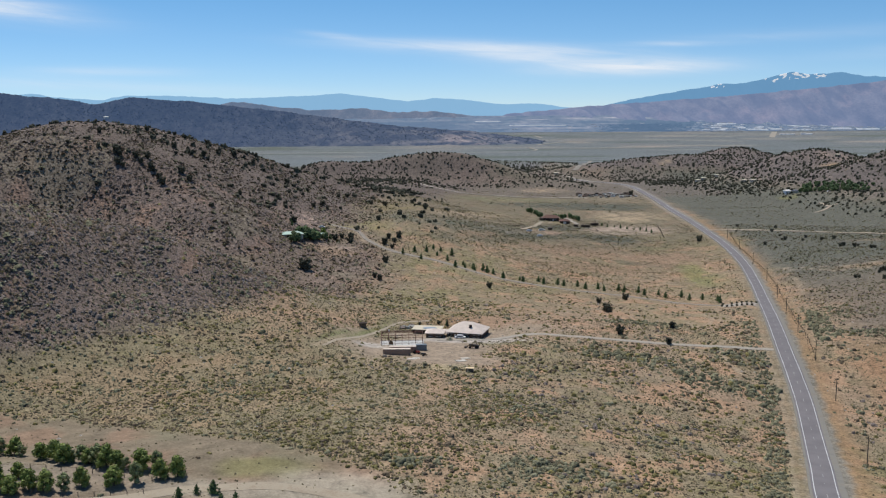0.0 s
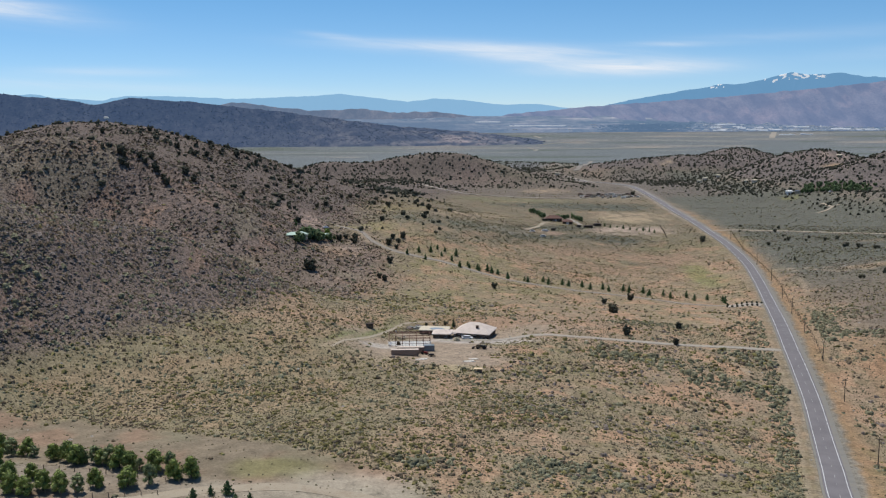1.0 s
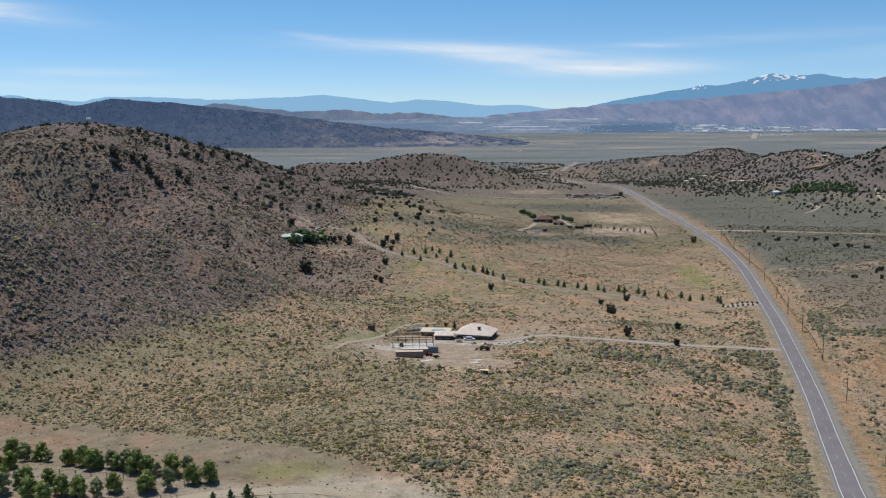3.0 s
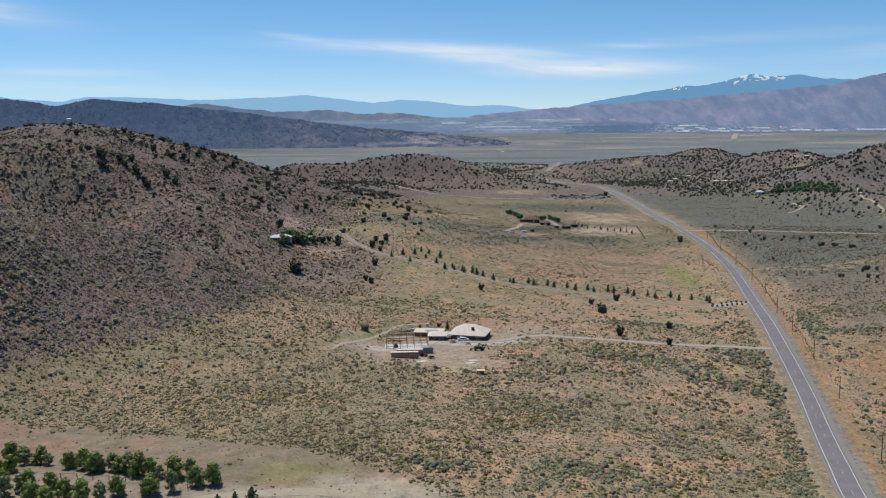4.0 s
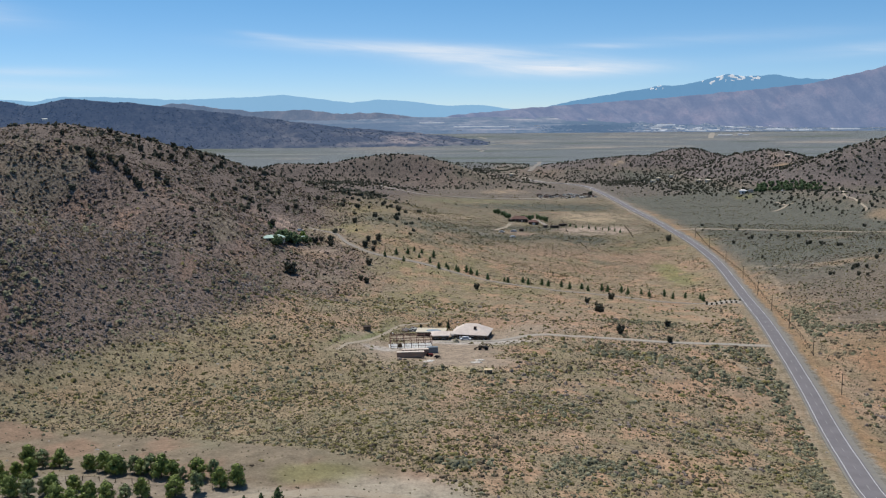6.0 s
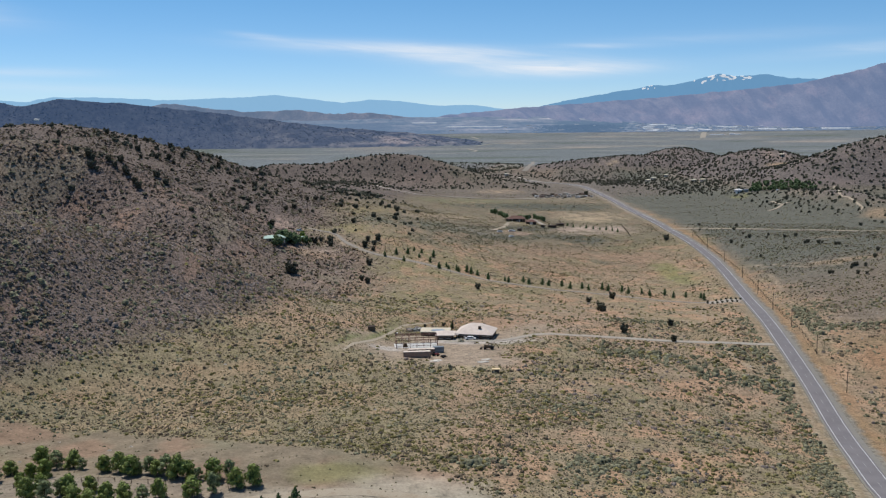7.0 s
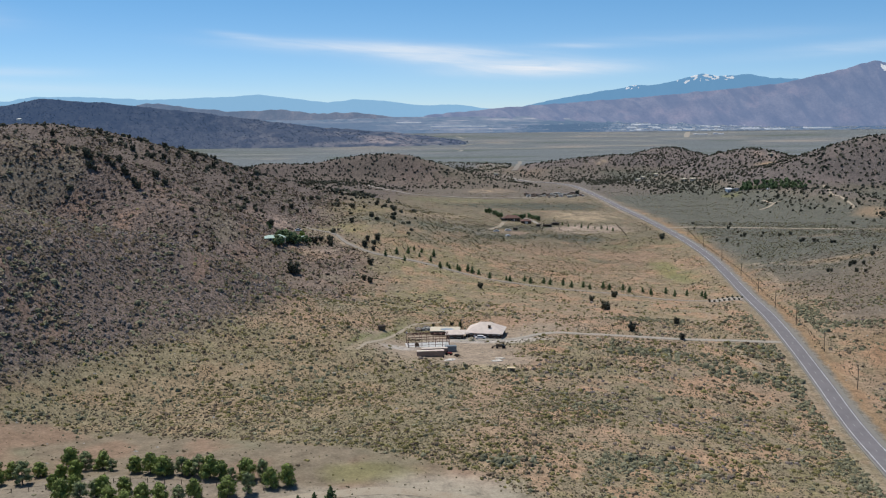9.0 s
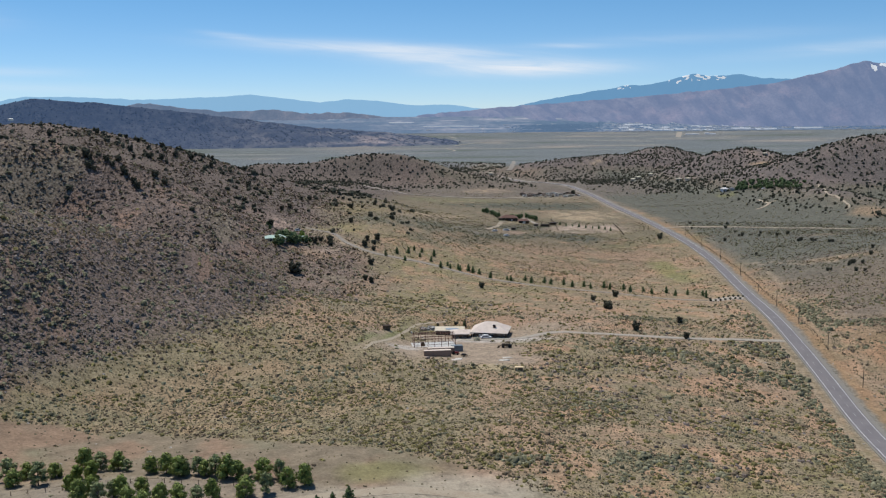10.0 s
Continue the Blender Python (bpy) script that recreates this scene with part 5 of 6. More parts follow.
plant_copies([j2], [(-148, 961.6), (-149.1, 917.6), (-98.8, 916.4), (-91.4, 928.4), (-136.1, 824.9), (-130.5, 819.8), (-106.5, 851.2), (-112.8, 837.8), (-100.2, 838.1), (-50.9, 881.7), (-40.3, 884.9), (-27, 938.6), (-23.1, 893.7), (-13.1, 912.6), (-12.5, 872.2), (-52, 800.9), (-64.8, 894), (-127.5, 904.4), (-157.5, 889.4), (-146, 843.9)], (0.6, 1.1), 18)
plant_copies([j2], [(321, 889), (317.6, 858), (312, 829), (310, 832), (333, 836), (323, 817), (337.7, 812), (350, 816), (334, 764), (337, 765), (341, 754), (343, 752), (345, 732), (347, 731), (291, 902), (303, 938), (444.5, 877), (288, 812), (448, 1025), (459, 984), (480, 971), (494, 955), (444.5, 1108), (468, 1057), (480, 998)], (0.45, 0.8), 13)
plant_copies([j2], [(306, 627), (304, 628), (301, 624), (309, 620), (286, 621), (284, 622), (295, 604), (298, 598), (328, 642), (343, 665), (280, 729)], (0.42, 0.72), 14)

# ---- buildings and things ----
M.update({
    "roof_tan": material("tan_roof_shingle", [(0.6, 0.5, 0.43), (0.69, 0.585, 0.51), (0.76, 0.65, 0.57)], size=2.5, fine=9, rough=0.9, bump=0.02),
    "roof_pale": material("pale_flat_roof", [(0.56, 0.49, 0.37), (0.66, 0.58, 0.45)], size=2.0, fine=7, rough=0.9),
    "brown_wall": material("brown_stained_siding", [(0.05, 0.036, 0.028), (0.085, 0.062, 0.048)], size=1.2, fine=9, rough=0.85, bump=0.01),
    "glass": material("dark_window_glass", [(0.02, 0.025, 0.03), (0.035, 0.04, 0.05)], size=2, rough=0.08, spec=0.6),
    "white_trim": material("white_trim_paint", [(0.62, 0.6, 0.57), (0.72, 0.7, 0.67)], size=1.5, rough=0.6),
    "white_paint": material("white_vehicle_paint", [(0.7, 0.7, 0.71), (0.78, 0.78, 0.79)], size=2, rough=0.3, spec=0.5),
    "rubber": material("black_rubber", [(0.018, 0.018, 0.018), (0.03, 0.03, 0.03)], size=0.3, rough=0.9),
    "steel_red": material("red_brown_primed_steel", [(0.12, 0.062, 0.048), (0.18, 0.095, 0.072)], size=0.8, rough=0.7, metal=0.2),
    "concrete": material("pale_concrete", [(0.5, 0.48, 0.45), (0.62, 0.6, 0.57)], size=2.5, fine=8, rough=0.9),
    "container_tan": material("faded_tan_container", [(0.25, 0.175, 0.135), (0.32, 0.225, 0.175)], size=1.5, fine=7, rough=0.7),
    "container_top": material("sun_bleached_container_roof", [(0.58, 0.48, 0.4), (0.7, 0.6, 0.5)], size=1.5, fine=6, rough=0.8),
    "container_grey": material("blue_grey_container", [(0.15, 0.18, 0.2), (0.22, 0.25, 0.27)], size=1.5, fine=7, rough=0.6),
    "machine": material("dusty_dark_machine_paint", [(0.07, 0.05, 0.035), (0.15, 0.11, 0.06)], size=0.7, rough=0.6),
    "machine_red": material("red_machine_paint", [(0.22, 0.035, 0.025), (0.3, 0.05, 0.035)], size=0.7, rough=0.5),
    "wood": material("weathered_wood", [(0.11, 0.085, 0.065), (0.17, 0.135, 0.105)], size=0.4, fine=8, rough=0.9),
    "plywood": material("yellow_plywood", [(0.66, 0.5, 0.3), (0.76, 0.6, 0.38)], size=1.0, rough=0.8),
    "lumber": material("pale_new_lumber", [(0.55, 0.5, 0.43), (0.68, 0.63, 0.56)], size=0.8, rough=0.8),
    "roof_mint": material("pale_mint_metal_roof", [(0.38, 0.5, 0.42), (0.46, 0.58, 0.5)], size=2, rough=0.5, metal=0.1),
    "roof_red": material("rust_red_roof", [(0.13, 0.068, 0.052), (0.18, 0.1, 0.078)], size=2, rough=0.8),
    "roof_blue": material("slate_blue_roof", [(0.06, 0.075, 0.105), (0.1, 0.115, 0.15)], size=2, rough=0.7),
    "cream_wall": material("cream_stucco_wall", [(0.5, 0.44, 0.36), (0.6, 0.54, 0.45)], size=2, rough=0.9),
    "pool_cover": material("blue_grey_tarp", [(0.2, 0.25, 0.3), (0.3, 0.35, 0.4)], size=1.5, rough=0.6),
})


def box(x0, x1, y0, y1, z0, z1, taper=0.0):
    """A block; taper draws its top in."""
    v = np.array([(x0, y0, z0), (x1, y0, z0), (x1, y1, z0), (x0, y1, z0), (x0 + taper, y0 + taper, z1), (x1 - taper, y0 + taper, z1), (x1 - taper, y1 - taper, z1), (x0 + taper, y1 - taper, z1)], float)
    q = [(0, 3, 2, 1), (4, 5, 6, 7), (0, 1, 5, 4), (1, 2, 6, 5), (2, 3, 7, 6), (3, 0, 4, 7)]
    return v, np.array([t for a, b, c, d in q for t in ((a, b, c), (a, c, d))])


def hip_roof(x0, x1, y0, y1, z, rise, ridge_half, along_x=True, thick=0.25):
    """A hipped roof with fascia; ridge_half 0 makes a pyramid."""
    cx, cy = (x0 + x1) / 2, (y0 + y1) / 2
    r = ((cx - ridge_half, cy), (cx + ridge_half, cy)) if along_x else ((cx, cy - ridge_half), (cx, cy + ridge_half))
    v = [(x0, y0, z), (x1, y0, z), (x1, y1, z), (x0, y1, z), (x0, y0, z + thick), (x1, y0, z + thick), (x1, y1, z + thick), (x0, y1, z + thick), (*r[0], z + rise), (*r[1], z + rise)]
    f = [(0, 3, 2), (0, 2, 1)]
    for a, b in ((0, 1), (1, 2), (2, 3), (3, 0)):
        f += [(a, b, b + 4), (a, b + 4, a + 4)]
    if along_x:
        f += [(4, 5, 9), (4, 9, 8), (5, 6, 9), (6, 7, 8), (6, 8, 9), (7, 4, 8)]
    else:
        f += [(4, 5, 8), (5, 6, 9), (5, 9, 8), (6, 7, 9), (7, 4, 8), (7, 8, 9)]
    return np.array(v, float), np.array(f)


def wheel_pieces(x, y, z, r, w):
    return tube((x, y - w / 2, z), (x, y + w / 2, z), r, r, 12)


def house(x, y, turn, w, d, wall_h, rise, ridge, walls, roof, label, name="house", windows=(), chimney=False, doors=(), z=None):
    """A hipped-roof house: walls with windows and doors set into the front, roof with overhang."""
    h = empty(name, x, y, label, "house", "", z, turn)
    part("wall", [box(-w / 2, w / 2, -d / 2, d / 2, -1.2, wall_h)], M[walls], h)
    top = part("roof", [hip_roof(-w / 2 - 0.7, w / 2 + 0.7, -d / 2 - 0.7, d / 2 + 0.7, wall_h, rise, ridge)], M[roof], h)
    for wx, ww in windows:
        win = part("window", [box(wx - ww / 2, wx + ww / 2, -d / 2 - 0.04, -d / 2 + 0.05, 1.0, 2.2)], M["glass"], h)
        part("lintel", [box(wx - ww / 2 - 0.1, wx + ww / 2 + 0.1, -d / 2 - 0.07, -d / 2 - 0.045, 2.2, 2.32)], M["white_trim"], win)
        part("sill", [box(wx - ww / 2 - 0.1, wx + ww / 2 + 0.1, -d / 2 - 0.12, -d / 2 - 0.045, 0.9, 1.0)], M["white_trim"], win)
    for wx, ww in doors:
        part("door", [box(wx - ww / 2, wx + ww / 2, -d / 2 - 0.05, -d / 2 + 0.05, 0.0, 2.2)], M["white_trim"], h)
    if chimney:
        part("chimney", [box(w * 0.1, w * 0.1 + 1.3, -d * 0.3, -d * 0.3 + 0.9, wall_h + 0.4, wall_h + 3.4), box(w * 0.1 - 0.1, w * 0.1 + 1.4, -d * 0.3 - 0.1, -d * 0.3 + 1.0, wall_h + 3.4, wall_h + 3.6)], M["brown_wall"], top, "dark brick chimney")
    return h


# the ranch house in the yard
TURN = -17.0
main = house(16.0, 463.0, TURN, 18.0, 15.0, 2.9, 4.4, 2.6, "brown_wall", "roof_tan", "dark brown ranch house with a tan hipped shingle roof", chimney=True,
             windows=[(-6.5, 1.6), (-2.6, 2.0), (1.6, 2.0), (5.4, 1.6), (7.6, 1.0)], doors=[(-4.6, 1.0)])
part("porch_roof", [hip_roof(-13.0, -7.6, -8.6, -2.0, 2.45, 1.5, 0.8)], M["roof_tan"], main)
for px in (-12.4, -10.3, -8.2):
    part("porch_post", [box(px - 0.1, px + 0.1, -8.2, -8.0, -0.3, 2.5)], M["white_trim"], main)
house(-0.6, 457.5, -6, 8.4, 8.0, 2.5, 1.7, 1.2, "brown_wall", "roof_tan", "low brown garage with a tan hipped roof", name="garage", windows=[(-1.9, 2.2), (1.9, 2.2)])
flat = empty("pool_house", -4.5, 469.0, "low building with a pale flat roof beside the house", "outbuilding", turn=-8)
part("wall", [box(-7.2, 7.2, -4.2, 4.2, -1.0, 2.4)], M["brown_wall"], flat)
part("roof", [box(-7.8, 7.8, -4.8, 4.8, 2.4, 2.75, 0.08)], M["roof_pale"], flat)
part("tarp", [(ball(3, 12, 0.04, 0.18, True, 5)[0] * (4.0, 2.4, 1.6) + (1.2, -1.2, 2.8), ball(3, 12, 0.04, 0.18, True, 5)[1])], M["pool_cover"], flat, "blue-grey oval tarp")

# steel frame of a building without cladding, on its slab
slab = empty("concrete_slab", -16.3, 434.5, "white concrete slab under the steel frame", "slab", turn=2)
part("slab", [box(-10.4, 10.4, -5.6, 5.6, -1.2, 0.35)], M["concrete"], slab)
frame_b = empty("steel_frame_building", -16.3, 434.5, "unclad red-brown steel frame of a barn on a slab", "building frame", z=float(terrain(-16.3, 434.5)) + 0.35, turn=2)
for k in range(7):
    fx = -9.8 + 3.267 * k
    for fy in (-5.0, 5.0):
        part("column", [box(fx - 0.1, fx + 0.1, fy - 0.16, fy + 0.16, 0, 4.1)], M["steel_red"], frame_b)
        part("rafter", [tube((fx, fy, 4.05), (fx, 0, 6.0), 0.14, 0.14, 4)], M["steel_red"], frame_b)
for fy, fz in ((-5, 4.05), (-3.3, 4.7), (-1.6, 5.35), (0, 6.05), (1.6, 5.35), (3.3, 4.7), (5, 4.05)):
    part("purlin", [box(-9.8, 9.8, fy - 0.06, fy + 0.06, fz + 0.12, fz + 0.26)], M["steel_red"], frame_b)
for fy in (-5, 5):
    for fz in (1.3, 2.6):
        part("girt", [box(-9.8, 9.8, fy - 0.05, fy + 0.05, fz, fz + 0.12)], M["steel_red"], frame_b)
for fx in (-9.8, 9.8):
    for fz in (1.3, 2.6):
        part("girt", [box(fx - 0.07, fx + 0.07, -5, 5, fz, fz + 0.16)], M["steel_red"], frame_b)
bag = empty("material_stack", -21.5, 433.0, "dark stack of building material on the slab", "material stack", z=float(terrain(-16.3, 434.5)) + 0.35)
part("stack", [box(-1.0, 1.0, -0.8, 0.8, 0, 1.2, 0.1), box(-0.8, 0.6, -0.6, 0.6, 1.2, 1.7, 0.1)], M["machine"], bag)


def container(x, y, length, turn, body, top, label):
    c = empty("shipping_container", x, y, label, "container", "containers in the yard", turn=turn)
    c.location.z += 0.25
    h = length / 2
    ribs = [box(-h, h, -1.2, 1.2, 0.0, 2.55)]
    for k in range(int(length / 0.6)):
        rx = -h + 0.3 + 0.6 * k
        ribs.append(box(rx, rx + 0.28, -1.225, 1.225, 0.15, 2.4))
    part("body", ribs, M[body], c)
    part("roof", [box(-h, h, -1.22, 1.22, 2.555, 2.62)], M[top], c)
    for s in (-0.6, 0.6):
        part("door", [box(h, h + 0.06, s - 0.57, s + 0.57, 0.1, 2.45)], M[body], c)
    for fx in (-h + 0.3, h - 0.3):
        part("skid", [box(fx - 0.2, fx + 0.2, -1.2, 1.2, -0.5, 0.0)], M["wood"], c)
    return c


container(-17.4, 405.0, 12.2, 1, "container_tan", "container_top", "long faded tan shipping container with a bleached roof")
container(-15.0, 413.0, 12.2, 1, "container_tan", "container_top", "long faded tan shipping container behind another one")
container(-6.8, 418.6, 5.0, 2, "container_grey", "container_grey", "short blue-grey storage container beside the slab")


def pickup(x, y, turn, paint, label, name="pickup_truck"):
    c = empty(name, x, y, label, "vehicle", turn=turn, lower=0.02)
    part("body", [box(-2.75, 2.75, -0.98, 0.98, 0.5, 1.05, 0.03)], M[paint], c)
    part("cab", [box(-1.9, 1.6, -0.9, 0.9, 1.05, 1.85, 0.18)], M[paint], c)
    part("windscreen", [box(-1.75, 1.45, -0.93, 0.93, 1.15, 1.6, 0.1)], M["glass"], c)
    part("bumper", [box(2.75, 2.9, -0.9, 0.9, 0.5, 0.75)], M["machine"], c)
    for wx in (-1.75, 1.75):
        for wy in (-0.88, 0.88):
            w = part("wheel", [wheel_pieces(wx, wy, 0.4, 0.4, 0.26)], M["rubber"], c)
            part("rim", [wheel_pieces(wx, wy * 1.16, 0.4, 0.22, 0.04)], M["white_trim"], w)
    return c


pickup(11.9, 453.2, -4, "white_paint", "white sport utility vehicle parked before the house")


def loader(x, y, turn):
    c = empty("backhoe_loader", x, y, "dusty dark yellow-brown backhoe loader parked in the yard", "backhoe", turn=turn, lower=0.02)
    part("chassis", [box(-1.9, 2.2, -0.8, 0.8, 0.7, 1.4, 0.05)], M["machine"], c)
    part("hood", [box(0.6, 2.3, -0.6, 0.6, 1.4, 2.0, 0.08)], M["machine"], c)
    cab = part("cab", [box(-1.2, 0.5, -0.75, 0.75, 1.4, 1.75), box(-1.3, 0.6, -0.85, 0.85, 2.75, 2.9)], M["machine"], c)
    for px in (-1.15, 0.4):
        for py in (-0.7, 0.62):
            part("post", [box(px, px + 0.1, py, py + 0.1, 1.75, 2.75)], M["machine"], cab)
    part("arm", [tube((1.2, -0.7, 1.4), (3.4, -0.7, 0.7), 0.13, 0.13), tube((1.2, 0.7, 1.4), (3.4, 0.7, 0.7), 0.13, 0.13)], M["machine"], c)
    part("bucket", [box(3.2, 4.1, -1.1, 1.1, 0.1, 0.9, 0.12)], M["machine"], c)
    part("boom", [tube((-1.9, 0, 1.3), (-2.8, 0, 3.1), 0.16, 0.13), tube((-2.8, 0, 3.1), (-3.8, 0, 1.4), 0.13, 0.1)], M["machine"], c)
    part("digging_bucket", [box(-4.1, -3.5, -0.35, 0.35, 0.7, 1.4, 0.1)], M["machine"], c)
    for wx, r in ((-1.2, 0.75), (1.7, 0.55)):
        for wy in (-0.95, 0.95):
            part("wheel", [wheel_pieces(wx, wy, r, r, 0.4)], M["rubber"], c)
    return c


digger = loader(18.0, 426.0, 168)
digger.scale = (1.12, 1.2, 1.0)

red = empty("red_tractor", -8.6, 409.6, "small red tractor beside the containers", "tractor", turn=-25)
part("body", [box(-1.2, 1.4, -0.5, 0.5, 0.6, 1.3, 0.08)], M["machine_red"], red)
part("seat", [box(-1.1, -0.5, -0.35, 0.35, 1.3, 1.75, 0.05)], M["rubber"], red)
for wx, r in ((-0.8, 0.65), (1.1, 0.4)):
    for wy in (-0.75, 0.75):
        part("wheel", [wheel_pieces(wx, wy, r, r, 0.3)], M["rubber"], red)
trailer = empty("utility_trailer", -5.4, 404.4, "low dark flat utility trailer on bare soil", "trailer", turn=-15)
part("deck", [box(-1.6, 1.6, -0.9, 0.9, 0.55, 0.75)], M["machine"], trailer)
part("load", [box(-1.2, 1.0, -0.7, 0.7, 0.75, 1.2, 0.12)], M["rubber"], trailer)
part("tongue", [tube((1.6, 0, 0.6), (2.8, 0, 0.4), 0.06, 0.06, 4)], M["machine"], trailer)
for wy in (-0.95, 0.95):
    part("wheel", [wheel_pieces(0, wy, 0.36, 0.36, 0.22)], M["rubber"], trailer)


def lumber_pile(x, y, turn, n, length, label):
    r = random.Random(int(x * 10 + y))
    c = empty("lumber_pile", x, y, label, "lumber", "piles of boards", turn=turn, lower=0.03)
    for k in range(n):
        dx, dy, dz = r.uniform(-0.7, 0.7), (k % 4 - 1.5) * 0.62 + r.uniform(-0.15, 0.15), 0.14 * (k // 4)
        part("board", [box(dx - length / 2, dx + length / 2, dy - 0.26, dy + 0.26, dz, dz + 0.13)], M["lumber"], c)
    return c


lumber_pile(10.8, 393.5, 14, 8, 4.4, "loose pile of pale boards lying on the soil")
lumber_pile(13.4, 399.3, 8, 6, 3.6, "small pile of pale boards lying on the soil")
lumber_pile(-10.3, 394.6, 8, 7, 3.4, "scattered pale boards beside the container")
lumber_pile(-8.2, 397.4, -5, 5, 3.2, "few pale boards beside the container")

coop = empty("plywood_shed", 14.3, 376.6, "small open shed with a yellow plywood roof", "shed", turn=-8)
part("wall", [box(-1.5, 1.6, -0.9, 0.9, -0.2, 1.55)], M["wood"], coop)
part("roof", [box(-1.7, 1.8, -1.2, 1.2, 1.56, 1.72)], M["plywood"], coop)
part("door", [box(-1.1, -0.4, -0.95, -0.905, 0.0, 1.4)], M["plywood"], coop)
barrow = empty("wheelbarrow", 10.9, 377.0, "dark wheelbarrow beside the plywood shed", "wheelbarrow", turn=30)
part("tray", [box(-0.5, 0.5, -0.35, 0.35, 0.35, 0.75, -0.1)], M["machine"], barrow)
part("wheel", [wheel_pieces(0.7, 0, 0.2, 0.2, 0.1)], M["rubber"], barrow)
part("handle", [tube((-0.4, -0.3, 0.45), (-1.2, -0.3, 0.6), 0.03, 0.03, 4), tube((-0.4, 0.3, 0.45), (-1.2, 0.3, 0.6), 0.03, 0.03, 4)], M["wood"], barrow)

shed = empty("wooden_shed", -37.5, 463.2, "small dark weathered wooden shed on bare ground", "shed", turn=10)
part("wall", [box(-1.7, 1.7, -1.3, 1.3, -0.3, 2.0)], M["wood"], shed)
part("roof", [hip_roof(-2.0, 2.0, -1.6, 1.6, 2.0, 0.8, 1.2)], M["brown_wall"], shed)
part("door", [box(-0.4, 0.4, -1.35, -1.305, 0, 1.8)], M["machine"], shed)
pale = empty("ornamental_bush", 6.5, 447.0, "pale round silvery bush beside the driveway", "bush", lower=0.1)
pr = np.random.default_rng(58)
d = pr.normal(size=(160, 3))
d[:, 2] = np.abs(d[:, 2])
d /= np.linalg.norm(d, axis=1)[:, None]
v, f = ball(3, 8, 0.12, 0.9, True, 59)
part("stem", [tube((0, 0, -0.2), (0, 0, 0.8), 0.1, 0.07, 5)], M["bark"], pale)
part("crown", [(v * 1.6, f), leaves(d * pr.uniform(1.5, 1.9, 160)[:, None] * (1, 1, 1.1), d, 0.24, pr)], M["leaf_silver"], pale)
small = empty("water_barrel", -24.5, 467.5, "small white water barrel on the grass", "barrel")
part("barrel", [tube((0, 0, -0.1), (0, 0, 0.95), 0.4, 0.4, 10)], M["white_paint"], small)
part("lid", [tube((0, 0, 0.951), (0, 0, 1.0), 0.36, 0.34, 10)], M["white_trim"], small)

# heap of rubble and brush left of the pool house
heap = empty("rubble_heap", -14.0, 480.0, "grey heap of rubble and broken slabs behind the frame", "rubble heap", lower=0.1)
hr = np.random.default_rng(77)
for k in range(34):
    v, f = ball(2, 5, 0.35, 0.7, True, 500 + k)
    part("rock", [(v * hr.uniform(0.7, 1.9) + np.array((hr.uniform(-4.8, 4.2), hr.normal(0, 1.5), 0.05)), f)], stone_grey if k % 3 else stone_dark, heap)

plant_copies([m1], [(5.5, 486.5)], (0.75, 0.8), 61)
narrow = conifer(62, 6.2, 1.5, M["juniper"], "slender dark cypress behind the house", "", 5.6, 484.0, 0.5)
plant_copies([j2], [(1.0, 489), (-9.0, 486)], (0.35, 0.5), 63)
plant_copies([models[0]], [(-10.2, 474.5)], (0.5, 0.55), 64)

GROVE = "grove beside the white house"
grove = [far_tree(91, 5.2, 5.0, M["leaf_grove"], "dark green leafy tree in a dense grove", GROVE, 478, 1200), far_tree(92, 5.4, 4.6, M["leaf_grove"], "dark green tree in a dense grove", GROVE, 486, 1198)]

# green-roofed house among trees at the foot of the hill
house(-109.0, 690.5, 20, 15, 8.0, 2.8, 2.0, 4.5, "cream_wall", "roof_mint", "cream house with a pale mint metal roof among trees", windows=[(-4, 1.6), (0, 1.6), (4, 1.6)], doors=[(2, 1.0)])
house(-91.0, 722.5, 12, 7, 6.0, 2.5, 1.4, 1.5, "cream_wall", "roof_mint", "small outbuilding with a pale mint metal roof", name="outbuilding", doors=[(0, 2.2)])
plant_copies([grove[0], grove[1]], [(-106.8, 680.5), (-104.5, 682), (-101.5, 699), (-99.5, 703), (-97.6, 706), (-95.5, 702), (-93.5, 710), (-96, 716), (-99, 712), (-88, 716), (-103, 708), (-107, 704)], (1.1, 1.7), 65)
plant_copies([models[3]], [(-90.9, 729.5), (-106.5, 712)], (1.2, 1.5), 66)
plant_copies([m1, j2], [(-84.7, 724.5), (-80.8, 723.7), (-77.2, 735.7), (-68.9, 731), (-115.2, 729), (-115.7, 744), (-118, 741)], (0.9, 1.3), 67)
pickup(-95.5, 757.0, 25, "white_paint", "small white pickup truck on the dirt lot above the house")


# red-roofed ranch in the middle of the valley
house(119, 985, -5, 17, 9, 3.0, 3.2, 4.5, "brown_wall", "roof_red", "reddish-brown ranch house with a rust-red roof", windows=[(-5, 1.8), (0, 1.8), (5, 1.8)], doors=[(2.5, 1.1)])
house(131.5, 967.5, -5, 10, 8, 2.6, 2.2, 2.0, "brown_wall", "roof_red", "smaller red-roofed barn beside the ranch house", name="barn", doors=[(0, 3.0)])
plant_copies(grove, [(101, 1050), (104, 1042), (107, 1030), (109, 1018), (111, 1008), (108, 1004), (126, 1010), (129, 1003), (133, 1000), (143.2, 1010), (145.5, 1004), (147.5, 998), (149, 990), (138, 1014)], (0.8, 1.2), 68)
